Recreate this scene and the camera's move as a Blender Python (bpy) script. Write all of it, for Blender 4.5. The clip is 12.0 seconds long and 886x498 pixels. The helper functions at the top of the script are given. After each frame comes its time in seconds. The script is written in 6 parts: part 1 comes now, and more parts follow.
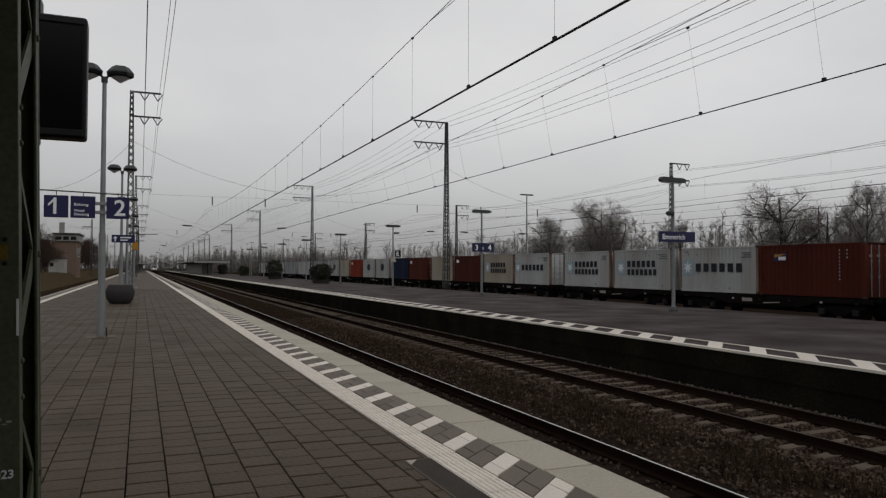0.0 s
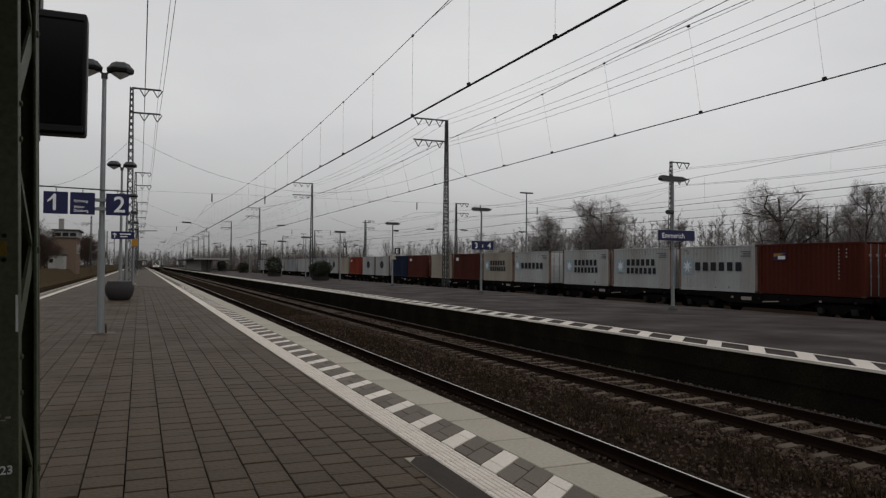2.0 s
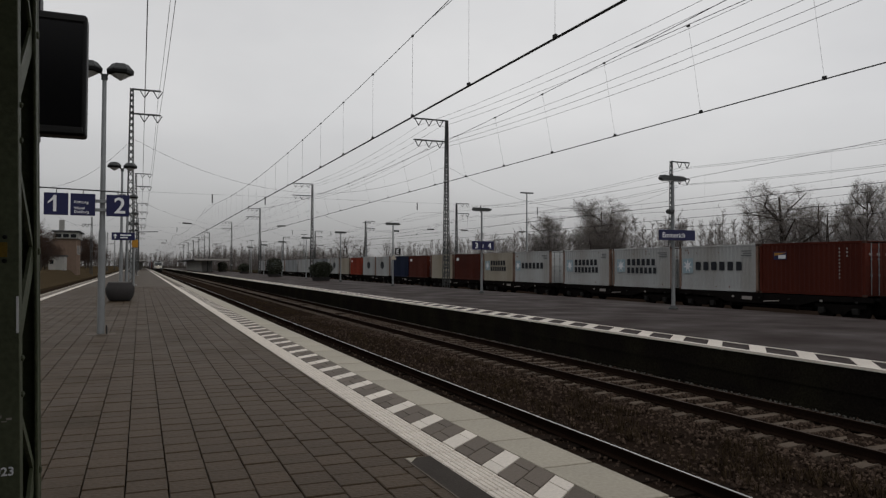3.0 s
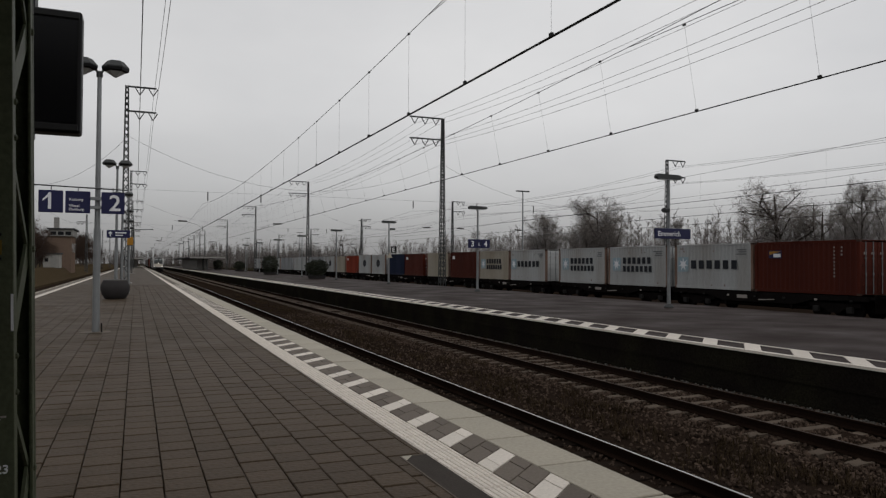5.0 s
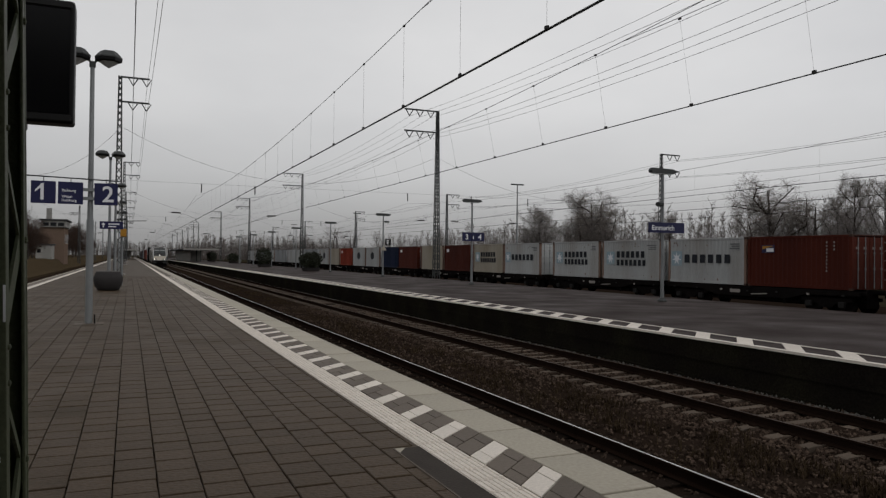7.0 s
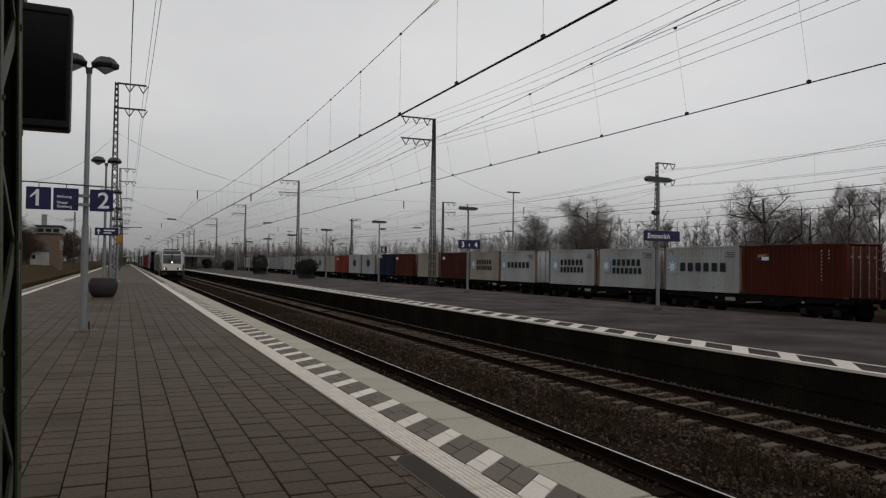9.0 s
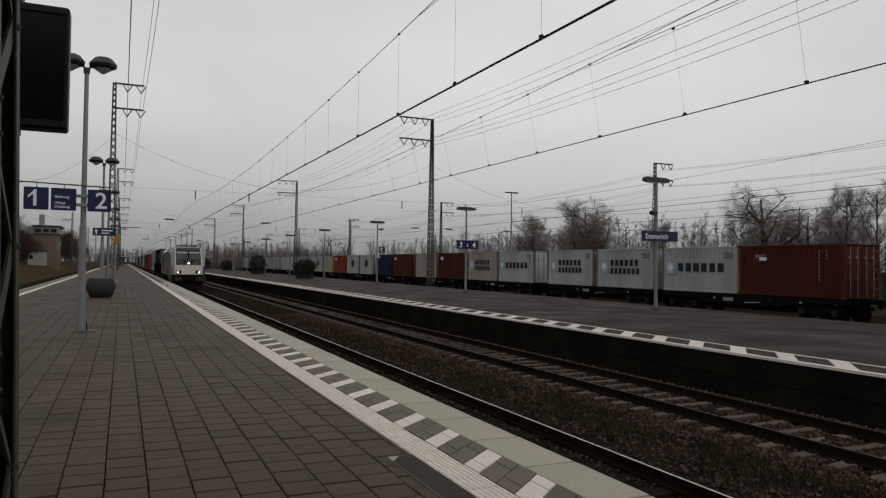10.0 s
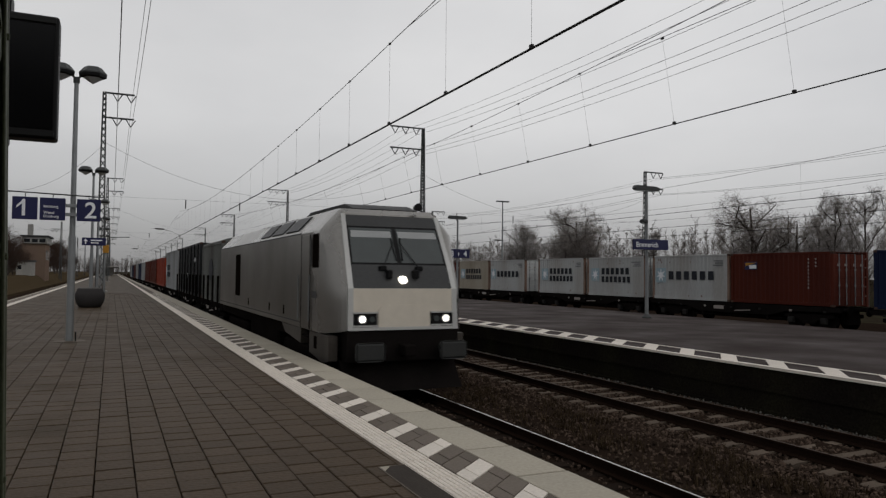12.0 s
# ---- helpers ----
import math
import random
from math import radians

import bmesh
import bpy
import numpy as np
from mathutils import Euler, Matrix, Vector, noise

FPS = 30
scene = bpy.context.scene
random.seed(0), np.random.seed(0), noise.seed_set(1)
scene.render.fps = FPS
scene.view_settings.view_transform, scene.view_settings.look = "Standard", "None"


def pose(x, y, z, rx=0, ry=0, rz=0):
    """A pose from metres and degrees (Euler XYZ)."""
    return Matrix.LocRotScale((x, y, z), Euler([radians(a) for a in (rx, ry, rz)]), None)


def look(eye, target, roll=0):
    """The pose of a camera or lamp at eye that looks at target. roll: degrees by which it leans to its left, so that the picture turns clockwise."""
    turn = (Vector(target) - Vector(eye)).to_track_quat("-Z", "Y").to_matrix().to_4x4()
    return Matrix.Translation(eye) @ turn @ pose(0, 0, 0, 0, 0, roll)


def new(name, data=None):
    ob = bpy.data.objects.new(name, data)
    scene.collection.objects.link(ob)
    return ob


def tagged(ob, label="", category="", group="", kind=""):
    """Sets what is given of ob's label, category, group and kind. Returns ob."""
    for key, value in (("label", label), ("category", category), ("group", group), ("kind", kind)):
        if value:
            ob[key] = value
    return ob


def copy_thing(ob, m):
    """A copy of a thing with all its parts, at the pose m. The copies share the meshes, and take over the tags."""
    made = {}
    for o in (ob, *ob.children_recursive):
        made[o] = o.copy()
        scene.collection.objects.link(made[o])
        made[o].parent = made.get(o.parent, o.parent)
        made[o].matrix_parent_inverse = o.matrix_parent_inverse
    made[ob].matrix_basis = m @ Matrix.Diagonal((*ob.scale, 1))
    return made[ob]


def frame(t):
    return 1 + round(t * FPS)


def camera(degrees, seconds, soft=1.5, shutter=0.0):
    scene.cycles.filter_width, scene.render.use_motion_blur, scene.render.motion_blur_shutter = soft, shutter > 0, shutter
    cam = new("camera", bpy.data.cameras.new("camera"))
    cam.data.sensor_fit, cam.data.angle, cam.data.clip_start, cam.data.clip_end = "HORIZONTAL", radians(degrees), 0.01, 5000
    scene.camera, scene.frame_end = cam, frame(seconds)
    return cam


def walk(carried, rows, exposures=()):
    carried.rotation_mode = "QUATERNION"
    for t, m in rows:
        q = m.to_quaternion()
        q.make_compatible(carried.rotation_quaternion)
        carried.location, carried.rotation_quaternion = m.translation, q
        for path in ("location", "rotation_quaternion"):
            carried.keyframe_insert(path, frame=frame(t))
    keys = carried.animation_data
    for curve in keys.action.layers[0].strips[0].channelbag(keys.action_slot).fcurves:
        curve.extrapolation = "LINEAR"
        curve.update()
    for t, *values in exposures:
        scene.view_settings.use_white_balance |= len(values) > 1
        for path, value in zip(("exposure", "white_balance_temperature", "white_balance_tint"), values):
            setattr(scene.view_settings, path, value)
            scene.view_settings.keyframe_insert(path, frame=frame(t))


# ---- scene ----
cam = camera(63.1, 12.0, soft=1.3, shutter=0.1)
EYE = (0.0, 0.0, 1.75)
# seconds, heading right of the rails, tilt up, clockwise roll, in degrees
TURNS = [(0.0, 22.730, 1.520, 0.150),
        (0.5, 22.546, 1.656, 0.079),
        (1.0, 22.521, 1.581, -0.012),
        (1.5, 22.517, 1.344, 0.077),
        (2.0, 22.765, 1.344, 0.374),
        (2.5, 22.672, 1.163, 0.417),
        (3.0, 22.733, 1.359, 0.222),
        (5.0, 23.056, 1.218, 0.303),
        (5.5, 23.435, 1.006, -0.001),
        (6.0, 23.359, 0.811, 0.662),
        (6.5, 23.565, 0.414, 0.747),
        (7.0, 23.517, 0.661, 0.573),
        (9.0, 23.829, 1.259, 0.756),
        (9.5, 23.810, 1.057, 0.726),
        (10.0, 23.975, 1.283, 0.762),
        (10.5, 23.945, 1.783, 0.626),
        (11.0, 24.030, 1.855, 0.595),
        (11.5, 24.349, 1.876, 0.706),
        (12.0, 24.656, 1.996, 0.580)]


def facing(heading, tilt, roll):
    h, p = radians(heading), radians(tilt)
    way = Vector((math.sin(h) * math.cos(p), math.cos(h) * math.cos(p), math.sin(p)))
    return look(EYE, Vector(EYE) + way * 10, roll)


walk(cam, [(t, facing(h, p, r)) for t, h, p, r in TURNS])

# ---- light: a closed winter overcast ----
world = bpy.data.worlds.new("overcast")
scene.world = world
world.use_nodes = True
wn, wl = world.node_tree.nodes, world.node_tree.links
wn.clear()
w_out, w_bg = wn.new("ShaderNodeOutputWorld"), wn.new("ShaderNodeBackground")
w_sky, w_mix, w_co = wn.new("ShaderNodeTexSky"), wn.new("ShaderNodeMix"), wn.new("ShaderNodeTexCoord")
w_map, w_noise, w_ramp = wn.new("ShaderNodeMapping"), wn.new("ShaderNodeTexNoise"), wn.new("ShaderNodeValToRGB")
w_sky.sky_type, w_sky.sun_disc = "NISHITA", False
w_sky.sun_elevation, w_sky.sun_rotation = radians(24), radians(150)
w_map.inputs["Scale"].default_value = (1.0, 1.0, 2.2)
w_noise.inputs["Scale"].default_value, w_noise.inputs["Detail"].default_value = 1.7, 6.0
w_noise.inputs["Roughness"].default_value = 0.5
w_ramp.color_ramp.elements[0].position, w_ramp.color_ramp.elements[1].position = 0.3, 0.75
w_ramp.color_ramp.elements[0].color = (5.7, 5.7, 5.8, 1)
w_ramp.color_ramp.elements[1].color = (7.4, 7.35, 7.35, 1)
w_mix.data_type = "RGBA"
w_mix.inputs[0].default_value = 0.96
wl.new(w_co.outputs["Generated"], w_map.inputs["Vector"])
wl.new(w_map.outputs["Vector"], w_noise.inputs["Vector"])
wl.new(w_noise.outputs["Fac"], w_ramp.inputs["Fac"])
wl.new(w_sky.outputs["Color"], w_mix.inputs[6])
wl.new(w_ramp.outputs["Color"], w_mix.inputs[7])
# the overcast darkens into mist towards the horizon
w_sep, w_low, w_mul = wn.new("ShaderNodeSeparateXYZ"), wn.new("ShaderNodeValToRGB"), wn.new("ShaderNodeMix")
for place, value in ((0.04, 0.55), (0.11, 0.82), (0.2, 0.97), (0.4, 1.03)):
    w_low.color_ramp.elements.new(place).color = (value, value, value, 1)
w_low.color_ramp.elements[0].color = (0.42, 0.42, 0.42, 1)
w_low.color_ramp.elements[-1].color = (0.95, 0.95, 0.95, 1)
w_mul.data_type, w_mul.blend_type = "RGBA", "MULTIPLY"
w_mul.inputs[0].default_value = 1.0
wl.new(w_co.outputs["Generated"], w_sep.inputs[0])
wl.new(w_sep.outputs["Z"], w_low.inputs["Fac"])
wl.new(w_mix.outputs[2], w_mul.inputs[6])
wl.new(w_low.outputs["Color"], w_mul.inputs[7])
wl.new(w_mul.outputs[2], w_bg.inputs["Color"])
# it is a little brighter on the sun's side
w_side = wn.new("ShaderNodeMapRange")
w_side.inputs["From Min"].default_value, w_side.inputs["From Max"].default_value = -1.0, 1.0
w_side.inputs["To Min"].default_value, w_side.inputs["To Max"].default_value = 0.073, 0.114
wl.new(w_sep.outputs["X"], w_side.inputs["Value"])
wl.new(w_side.outputs["Result"], w_bg.inputs["Strength"])
wl.new(w_bg.outputs["Background"], w_out.inputs["Surface"])
sun_data = bpy.data.lights.new("sun", "SUN")
sun_data.energy, sun_data.angle, sun_data.color = 0.3, radians(30), (1.0, 0.97, 0.93)
sun = new("sun", sun_data)
sun.matrix_world = look((0, 0, 50), (-12, 24, 30))

# ---- materials ----


def material(name, colour, rough=0.7, metal=0.0, vary=0.25, scale=6.0, stain=0.2, bump=0.15, dirt=None, each=0.0, span=0.12, stretch=(1, 1, 1), fine=9.0, spec=None):
    """A painted, mineral or metal surface: grain and stains at two scales, fine relief, and a tint of its own for each piece."""
    m = bpy.data.materials.new(name)
    m.use_nodes = True
    n, l = m.node_tree.nodes, m.node_tree.links
    p = n["Principled BSDF"]
    p.inputs["Metallic"].default_value = metal
    p.inputs["Specular IOR Level"].default_value = (0.1 if rough >= 0.55 else 0.35) if spec is None else spec
    co, mp = n.new("ShaderNodeTexCoord"), n.new("ShaderNodeMapping")
    mp.inputs["Scale"].default_value = stretch
    l.new(co.outputs["Object"], mp.inputs["Vector"])
    big, small = n.new("ShaderNodeTexNoise"), n.new("ShaderNodeTexNoise")
    big.inputs["Scale"].default_value, big.inputs["Detail"].default_value = scale * 0.25, 5
    small.inputs["Scale"].default_value, small.inputs["Detail"].default_value = scale * fine, 4
    for x in (big, small):
        l.new(mp.outputs["Vector"], x.inputs["Vector"])
    dark = dirt or tuple(c * 0.45 for c in colour)
    r1, r2 = n.new("ShaderNodeMapRange"), n.new("ShaderNodeMapRange")
    r1.inputs["From Min"].default_value, r1.inputs["From Max"].default_value = 0.42, 0.72
    r1.inputs["To Min"].default_value, r1.inputs["To Max"].default_value = 0.0, stain
    r2.inputs["From Min"].default_value, r2.inputs["From Max"].default_value = 0.25, 0.75
    r2.inputs["To Min"].default_value, r2.inputs["To Max"].default_value = 1 - vary, 1 + vary
    l.new(big.outputs["Fac"], r1.inputs["Value"])
    l.new(small.outputs["Fac"], r2.inputs["Value"])
    mix, mul = n.new("ShaderNodeMix"), n.new("ShaderNodeMix")
    mix.data_type = mul.data_type = "RGBA"
    mul.blend_type = "MULTIPLY"
    mul.inputs[0].default_value = 1.0
    mix.inputs[6].default_value, mix.inputs[7].default_value = (*colour, 1), (*dark, 1)
    l.new(r1.outputs["Result"], mix.inputs[0])
    l.new(mix.outputs[2], mul.inputs[6])
    factor = r2.outputs["Result"]
    if each:
        info, isl, add, r3, times = n.new("ShaderNodeObjectInfo"), n.new("ShaderNodeNewGeometry"), n.new("ShaderNodeMath"), n.new("ShaderNodeMapRange"), n.new("ShaderNodeMath")
        add.operation, times.operation = "ADD", "MULTIPLY"
        l.new(info.outputs["Random"], add.inputs[0])
        l.new(isl.outputs["Random Per Island"], add.inputs[1])
        frac = n.new("ShaderNodeMath")
        frac.operation = "FRACT"
        l.new(add.outputs[0], frac.inputs[0])
        r3.inputs["To Min"].default_value, r3.inputs["To Max"].default_value = 1 - each, 1 + each
        l.new(frac.outputs[0], r3.inputs["Value"])
        l.new(r3.outputs["Result"], times.inputs[0])
        l.new(factor, times.inputs[1])
        factor = times.outputs[0]
    l.new(factor, mul.inputs[7])
    l.new(mul.outputs[2], p.inputs["Base Color"])
    rr = n.new("ShaderNodeMapRange")
    rr.inputs["To Min"].default_value, rr.inputs["To Max"].default_value = max(0.03, rough - span), min(1, rough + span)
    l.new(big.outputs["Fac"], rr.inputs["Value"])
    l.new(rr.outputs["Result"], p.inputs["Roughness"])
    if bump:
        b = n.new("ShaderNodeBump")
        b.inputs["Strength"].default_value, b.inputs["Distance"].default_value = bump, 0.02
        l.new(small.outputs["Fac"], b.inputs["Height"])
        l.new(b.outputs["Normal"], p.inputs["Normal"])
    return m


def glow(name, colour, strength):
    m = bpy.data.materials.new(name)
    m.use_nodes = True
    p = m.node_tree.nodes["Principled BSDF"]
    p.inputs["Base Color"].default_value = (*colour, 1)
    p.inputs["Emission Color"].default_value = (*colour, 1)
    p.inputs["Emission Strength"].default_value = strength
    return m


PAVER = material("grey_brown_paver", (0.066, 0.0465, 0.0305), 0.58, vary=0.26, scale=3, stain=0.6, dirt=(0.037, 0.027, 0.0155), bump=0.35, each=0.11, spec=0.07)
JOINT = material("joint_sand", (0.014, 0.011, 0.009), 0.95, scale=8, spec=0.0)
WHITE_TILE = material("white_tactile_tile", (0.68, 0.62, 0.55), 0.6, vary=0.12, scale=4, stain=0.3, dirt=(0.36, 0.33, 0.3), each=0.06, spec=0.05)
DARK_TILE = material("dark_edge_tile", (0.135, 0.113, 0.094), 0.65, vary=0.15, scale=4, each=0.14, spec=0.05)
SLAB = material("pale_concrete_slab", (0.385, 0.35, 0.285), 0.65, vary=0.12, scale=3, stain=0.35, dirt=(0.24, 0.23, 0.2), each=0.05, spec=0.05)
CONCRETE = material("grey_concrete", (0.30, 0.29, 0.27), 0.8, vary=0.2, scale=4, stain=0.4)
PLATFORM_WALL = material("near_black_platform_wall", (0.011, 0.0092, 0.0078), 0.9, vary=0.45, scale=3, stain=0.7, dirt=(0.02, 0.019, 0.011), spec=0.0)
ASPHALT = material("wet_asphalt", (0.024, 0.0136, 0.0112), 0.66, vary=0.25, scale=2, stain=0.6, dirt=(0.015, 0.0092, 0.008), bump=0.1, span=0.36, spec=0.06)
BALLAST = material("brown_ballast", (0.027, 0.0186, 0.0138), 0.95, vary=0.5, scale=5, stain=0.5, bump=0.7, each=0.25, spec=0.0)
STONE = material("ballast_stone", (0.066, 0.047, 0.036), 0.9, vary=0.25, scale=6, each=0.7, bump=0.3, spec=0.0)
SOIL = material("winter_soil", (0.026, 0.021, 0.015), 0.95, vary=0.45, scale=1.2, stain=0.6, dirt=(0.05, 0.055, 0.028), bump=0.6, spec=0.0)
GRASS = material("winter_grass", (0.052, 0.039, 0.023), 0.95, vary=0.45, scale=2, stain=0.7, dirt=(0.06, 0.045, 0.03), bump=0.7, each=0.3, spec=0.0)
WEED = material("dry_weed", (0.044, 0.031, 0.019), 0.9, vary=0.3, scale=8, each=0.45, spec=0.0)
RAIL_SIDE = material("rusty_rail", (0.018, 0.011, 0.008), 0.85, vary=0.3, scale=6, stain=0.5, spec=0.0)
RAIL_TOP = material("polished_rail", (0.5, 0.49, 0.48), 0.28, 1.0, vary=0.08, scale=6, bump=0.03)
RAIL_DULL = material("dull_rail_top", (0.075, 0.056, 0.046), 0.6, 0.3, vary=0.15, scale=6)
SLEEPER = material("concrete_sleeper", (0.115, 0.09, 0.07), 0.85, vary=0.25, scale=6, stain=0.5, each=0.18, spec=0.05)
STEEL = material("weathered_steel", (0.075, 0.078, 0.078), 0.65, 0.3, vary=0.25, scale=8, stain=0.5)
GALV = material("galvanised_steel", (0.22, 0.23, 0.235), 0.5, 0.5, vary=0.12, scale=5, stain=0.3)
WIRE = material("oxidised_copper_wire", (0.035, 0.034, 0.035), 0.6, 0.3, vary=0.1, bump=0)
FINE_WIRE = material("aluminium_feeder_wire", (0.13, 0.13, 0.135), 0.5, 0.5, vary=0.1, bump=0)
INSUL = material("dark_insulator", (0.05, 0.045, 0.045), 0.4, vary=0.1, bump=0)
GREEN = material("olive_green_paint", (0.08, 0.09, 0.056), 0.55, vary=0.2, scale=9, stain=0.5, dirt=(0.045, 0.045, 0.03))
BLACK = material("black_plastic", (0.006, 0.006, 0.0065), 0.5, vary=0.1, bump=0.05, spec=0.12)
SCREEN_EDGE = material("dull_grey_bezel", (0.014, 0.014, 0.014), 0.45, vary=0.1, bump=0.03, spec=0.15)
SCREEN = material("dark_screen", (0.003, 0.003, 0.0035), 0.25, vary=0.05, bump=0, spec=0.15)
BLUE = material("dark_blue_enamel", (0.0065, 0.008, 0.056), 0.4, vary=0.06, bump=0.02)
WHITE = material("white_paint", (0.72, 0.73, 0.75), 0.5, vary=0.05, bump=0)
YELLOW = material("yellow_paint", (0.36, 0.17, 0.012), 0.5, vary=0.12)
STICKER = material("dull_yellow_sticker", (0.15, 0.1, 0.02), 0.6, vary=0.2, scale=20)
PLANTER = material("dark_concrete_bowl", (0.04, 0.037, 0.037), 0.8, vary=0.2, scale=5, stain=0.3)
PLANT_RIM = material("pale_bowl_rim", (0.12, 0.115, 0.11), 0.75, vary=0.2, scale=5)
BRICK = material("brown_brick", (0.17, 0.122, 0.094), 0.85, vary=0.35, scale=10, spec=0.0)
PLASTER = material("pale_plaster", (0.27, 0.265, 0.25), 0.8, vary=0.1, scale=2)
ROOF = material("dark_roof_felt", (0.06, 0.06, 0.062), 0.8, vary=0.2)
GLASS_DARK = material("dark_window_glass", (0.012, 0.014, 0.016), 0.15, vary=0.05, bump=0, spec=0.15)
BARK = material("bare_bark", (0.07, 0.06, 0.054), 0.9, vary=0.3, scale=4, spec=0.0)
BARK_GREY = material("grey_young_bark", (0.11, 0.095, 0.088), 0.9, vary=0.3, scale=4, spec=0.0)
TWIG = material("bare_twigs", (0.2, 0.178, 0.166), 0.9, vary=0.3, scale=2, bump=0, each=0.3, spec=0.0)
# far twigs: the haze of distance is put into this paler base colour
TWIG_HAZE = material("haze_paled_twigs", (0.24, 0.22, 0.21), 0.9, vary=0.25, scale=1, bump=0, each=0.25, spec=0.0)
LEAF = material("evergreen_leaf", (0.03, 0.034, 0.022), 0.6, vary=0.3, scale=8, bump=0, each=0.5)
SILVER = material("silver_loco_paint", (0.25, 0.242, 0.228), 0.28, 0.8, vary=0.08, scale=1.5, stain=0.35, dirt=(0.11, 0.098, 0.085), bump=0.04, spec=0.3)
SILVER_EDGE = material("bright_silver_frame", (0.42, 0.42, 0.41), 0.4, 0.2, vary=0.06, scale=3, stain=0.2, bump=0.03)
# darker copy of the body silver: shade of the sides in its colour, plus dirt
LOCO_SIDE = material("shaded_dirty_silver_side", (0.13, 0.12, 0.106), 0.32, 0.7, vary=0.08, scale=1.2, stain=0.7, dirt=(0.05, 0.042, 0.034), bump=0.04, spec=0.12)
LOCO_GREY = material("dark_grey_loco_panel", (0.052, 0.053, 0.054), 0.5, vary=0.1, scale=3, bump=0.03, spec=0.15)
LOCO_WHITE = material("cream_white_loco_panel", (0.56, 0.51, 0.43), 0.5, vary=0.07, scale=2, stain=0.12, dirt=(0.45, 0.4, 0.33), bump=0.0, fine=2.0)
LOCO_GLASS = material("tinted_windscreen", (0.062, 0.07, 0.07), 0.12, vary=0.05, bump=0)
LOCO_BLIND = material("grey_sun_blind", (0.30, 0.31, 0.31), 0.4, vary=0.08, bump=0)
UNDER = material("sooty_running_gear", (0.011, 0.0095, 0.009), 0.85, vary=0.4, scale=5, stain=0.5, spec=0.0)
LAMP_ON = glow("lit_headlamp", (1.0, 0.93, 0.80), 3.0)
LAMP_GLASS = material("lantern_glass", (0.45, 0.46, 0.47), 0.25, vary=0.05, bump=0)
BOX_WHITE = material("off_white_container", (0.385, 0.395, 0.395), 0.6, vary=0.1, scale=3.0, stain=0.6, dirt=(0.25, 0.23, 0.2), bump=0.05, each=0.05, stretch=(1, 1, 0.16), spec=0.08)
BOX_CREAM = material("cream_container", (0.34, 0.31, 0.255), 0.6, vary=0.1, scale=3.0, stain=0.6, dirt=(0.24, 0.2, 0.15), bump=0.05, stretch=(1, 1, 0.16), spec=0.08)
BOX_RED = material("oxide_red_container", (0.07, 0.0145, 0.0082), 0.6, vary=0.15, scale=3.0, stain=0.6, dirt=(0.045, 0.011, 0.008), bump=0.05, each=0.12, stretch=(1, 1, 0.16), spec=0.08)
BOX_ORANGE = material("orange_red_container", (0.21, 0.03, 0.013), 0.6, vary=0.15, scale=3.0, stain=0.6, bump=0.05, stretch=(1, 1, 0.16), spec=0.08)
BOX_BLUE = material("navy_container", (0.0085, 0.0145, 0.04), 0.6, vary=0.15, scale=3.0, stain=0.6, bump=0.05, stretch=(1, 1, 0.16), spec=0.08)
BOX_BLACK = material("black_tank_frame", (0.02, 0.021, 0.023), 0.55, vary=0.2, scale=2, stain=0.3, bump=0.05)
BOX_GREY = material("grey_container", (0.27, 0.28, 0.285), 0.6, vary=0.1, scale=3.0, stain=0.6, bump=0.05, stretch=(1, 1, 0.16), spec=0.08)
BOX_DULL = material("sooty_grey_container", (0.115, 0.12, 0.114), 0.6, vary=0.15, scale=3.0, stain=0.7, dirt=(0.05, 0.046, 0.04), bump=0.05, stretch=(1, 1, 0.16), spec=0.08)
AXLE_BOX = material("dusty_axle_box", (0.024, 0.023, 0.022), 0.75, vary=0.25, scale=8, stain=0.5, spec=0.05)
# skirt silver made darker to carry the shade low on the cab, with stains
LOCO_SKIRT = material("shaded_silver_skirt", (0.07, 0.062, 0.054), 0.5, 0.5, vary=0.15, scale=2, stain=0.7, dirt=(0.025, 0.021, 0.018), bump=0.04, spec=0.08)
TWIG_HEDGE = material("brown_hedge_twigs", (0.055, 0.036, 0.028), 0.9, vary=0.3, scale=2, bump=0, each=0.3, spec=0.0)
TWIG_GREY = material("grey_thicket_twigs", (0.22, 0.2, 0.19), 0.9, vary=0.25, scale=1.5, bump=0, each=0.3, spec=0.0)
FADED_BLUE = material("faded_blue_emblem", (0.28, 0.37, 0.42), 0.6, vary=0.12, scale=5, stain=0.7, dirt=(0.34, 0.38, 0.39), bump=0)
DARK_SLEEPER = material("dark_brown_sleeper", (0.02, 0.015, 0.012), 0.9, vary=0.3, scale=6, stain=0.4, each=0.2, spec=0.0)
DARK_COVER = material("dark_cast_cover", (0.042, 0.034, 0.028), 0.75, vary=0.2, scale=5, stain=0.4)
RUBBLE = material("pale_rubble", (0.12, 0.115, 0.105), 0.9, vary=0.25, scale=6, each=0.6, spec=0.0)
BUFFER = material("greasy_buffer", (0.022, 0.023, 0.022), 0.5, vary=0.2, scale=5)
RUST_POST = material("rusty_frame_paint", (0.20, 0.135, 0.105), 0.75, vary=0.3, scale=3, stain=0.7, dirt=(0.10, 0.045, 0.028))
GREY_MARK = material("faded_white_mark", (0.30, 0.27, 0.25), 0.7, vary=0.2, bump=0)
VOID = material("deep_shadow_grille", (0.008, 0.006, 0.005), 0.95, vary=0.1, bump=0, spec=0.0)
RUST_CAST = material("rusty_corner_casting", (0.07, 0.045, 0.036), 0.8, vary=0.3, scale=6, stain=0.6)
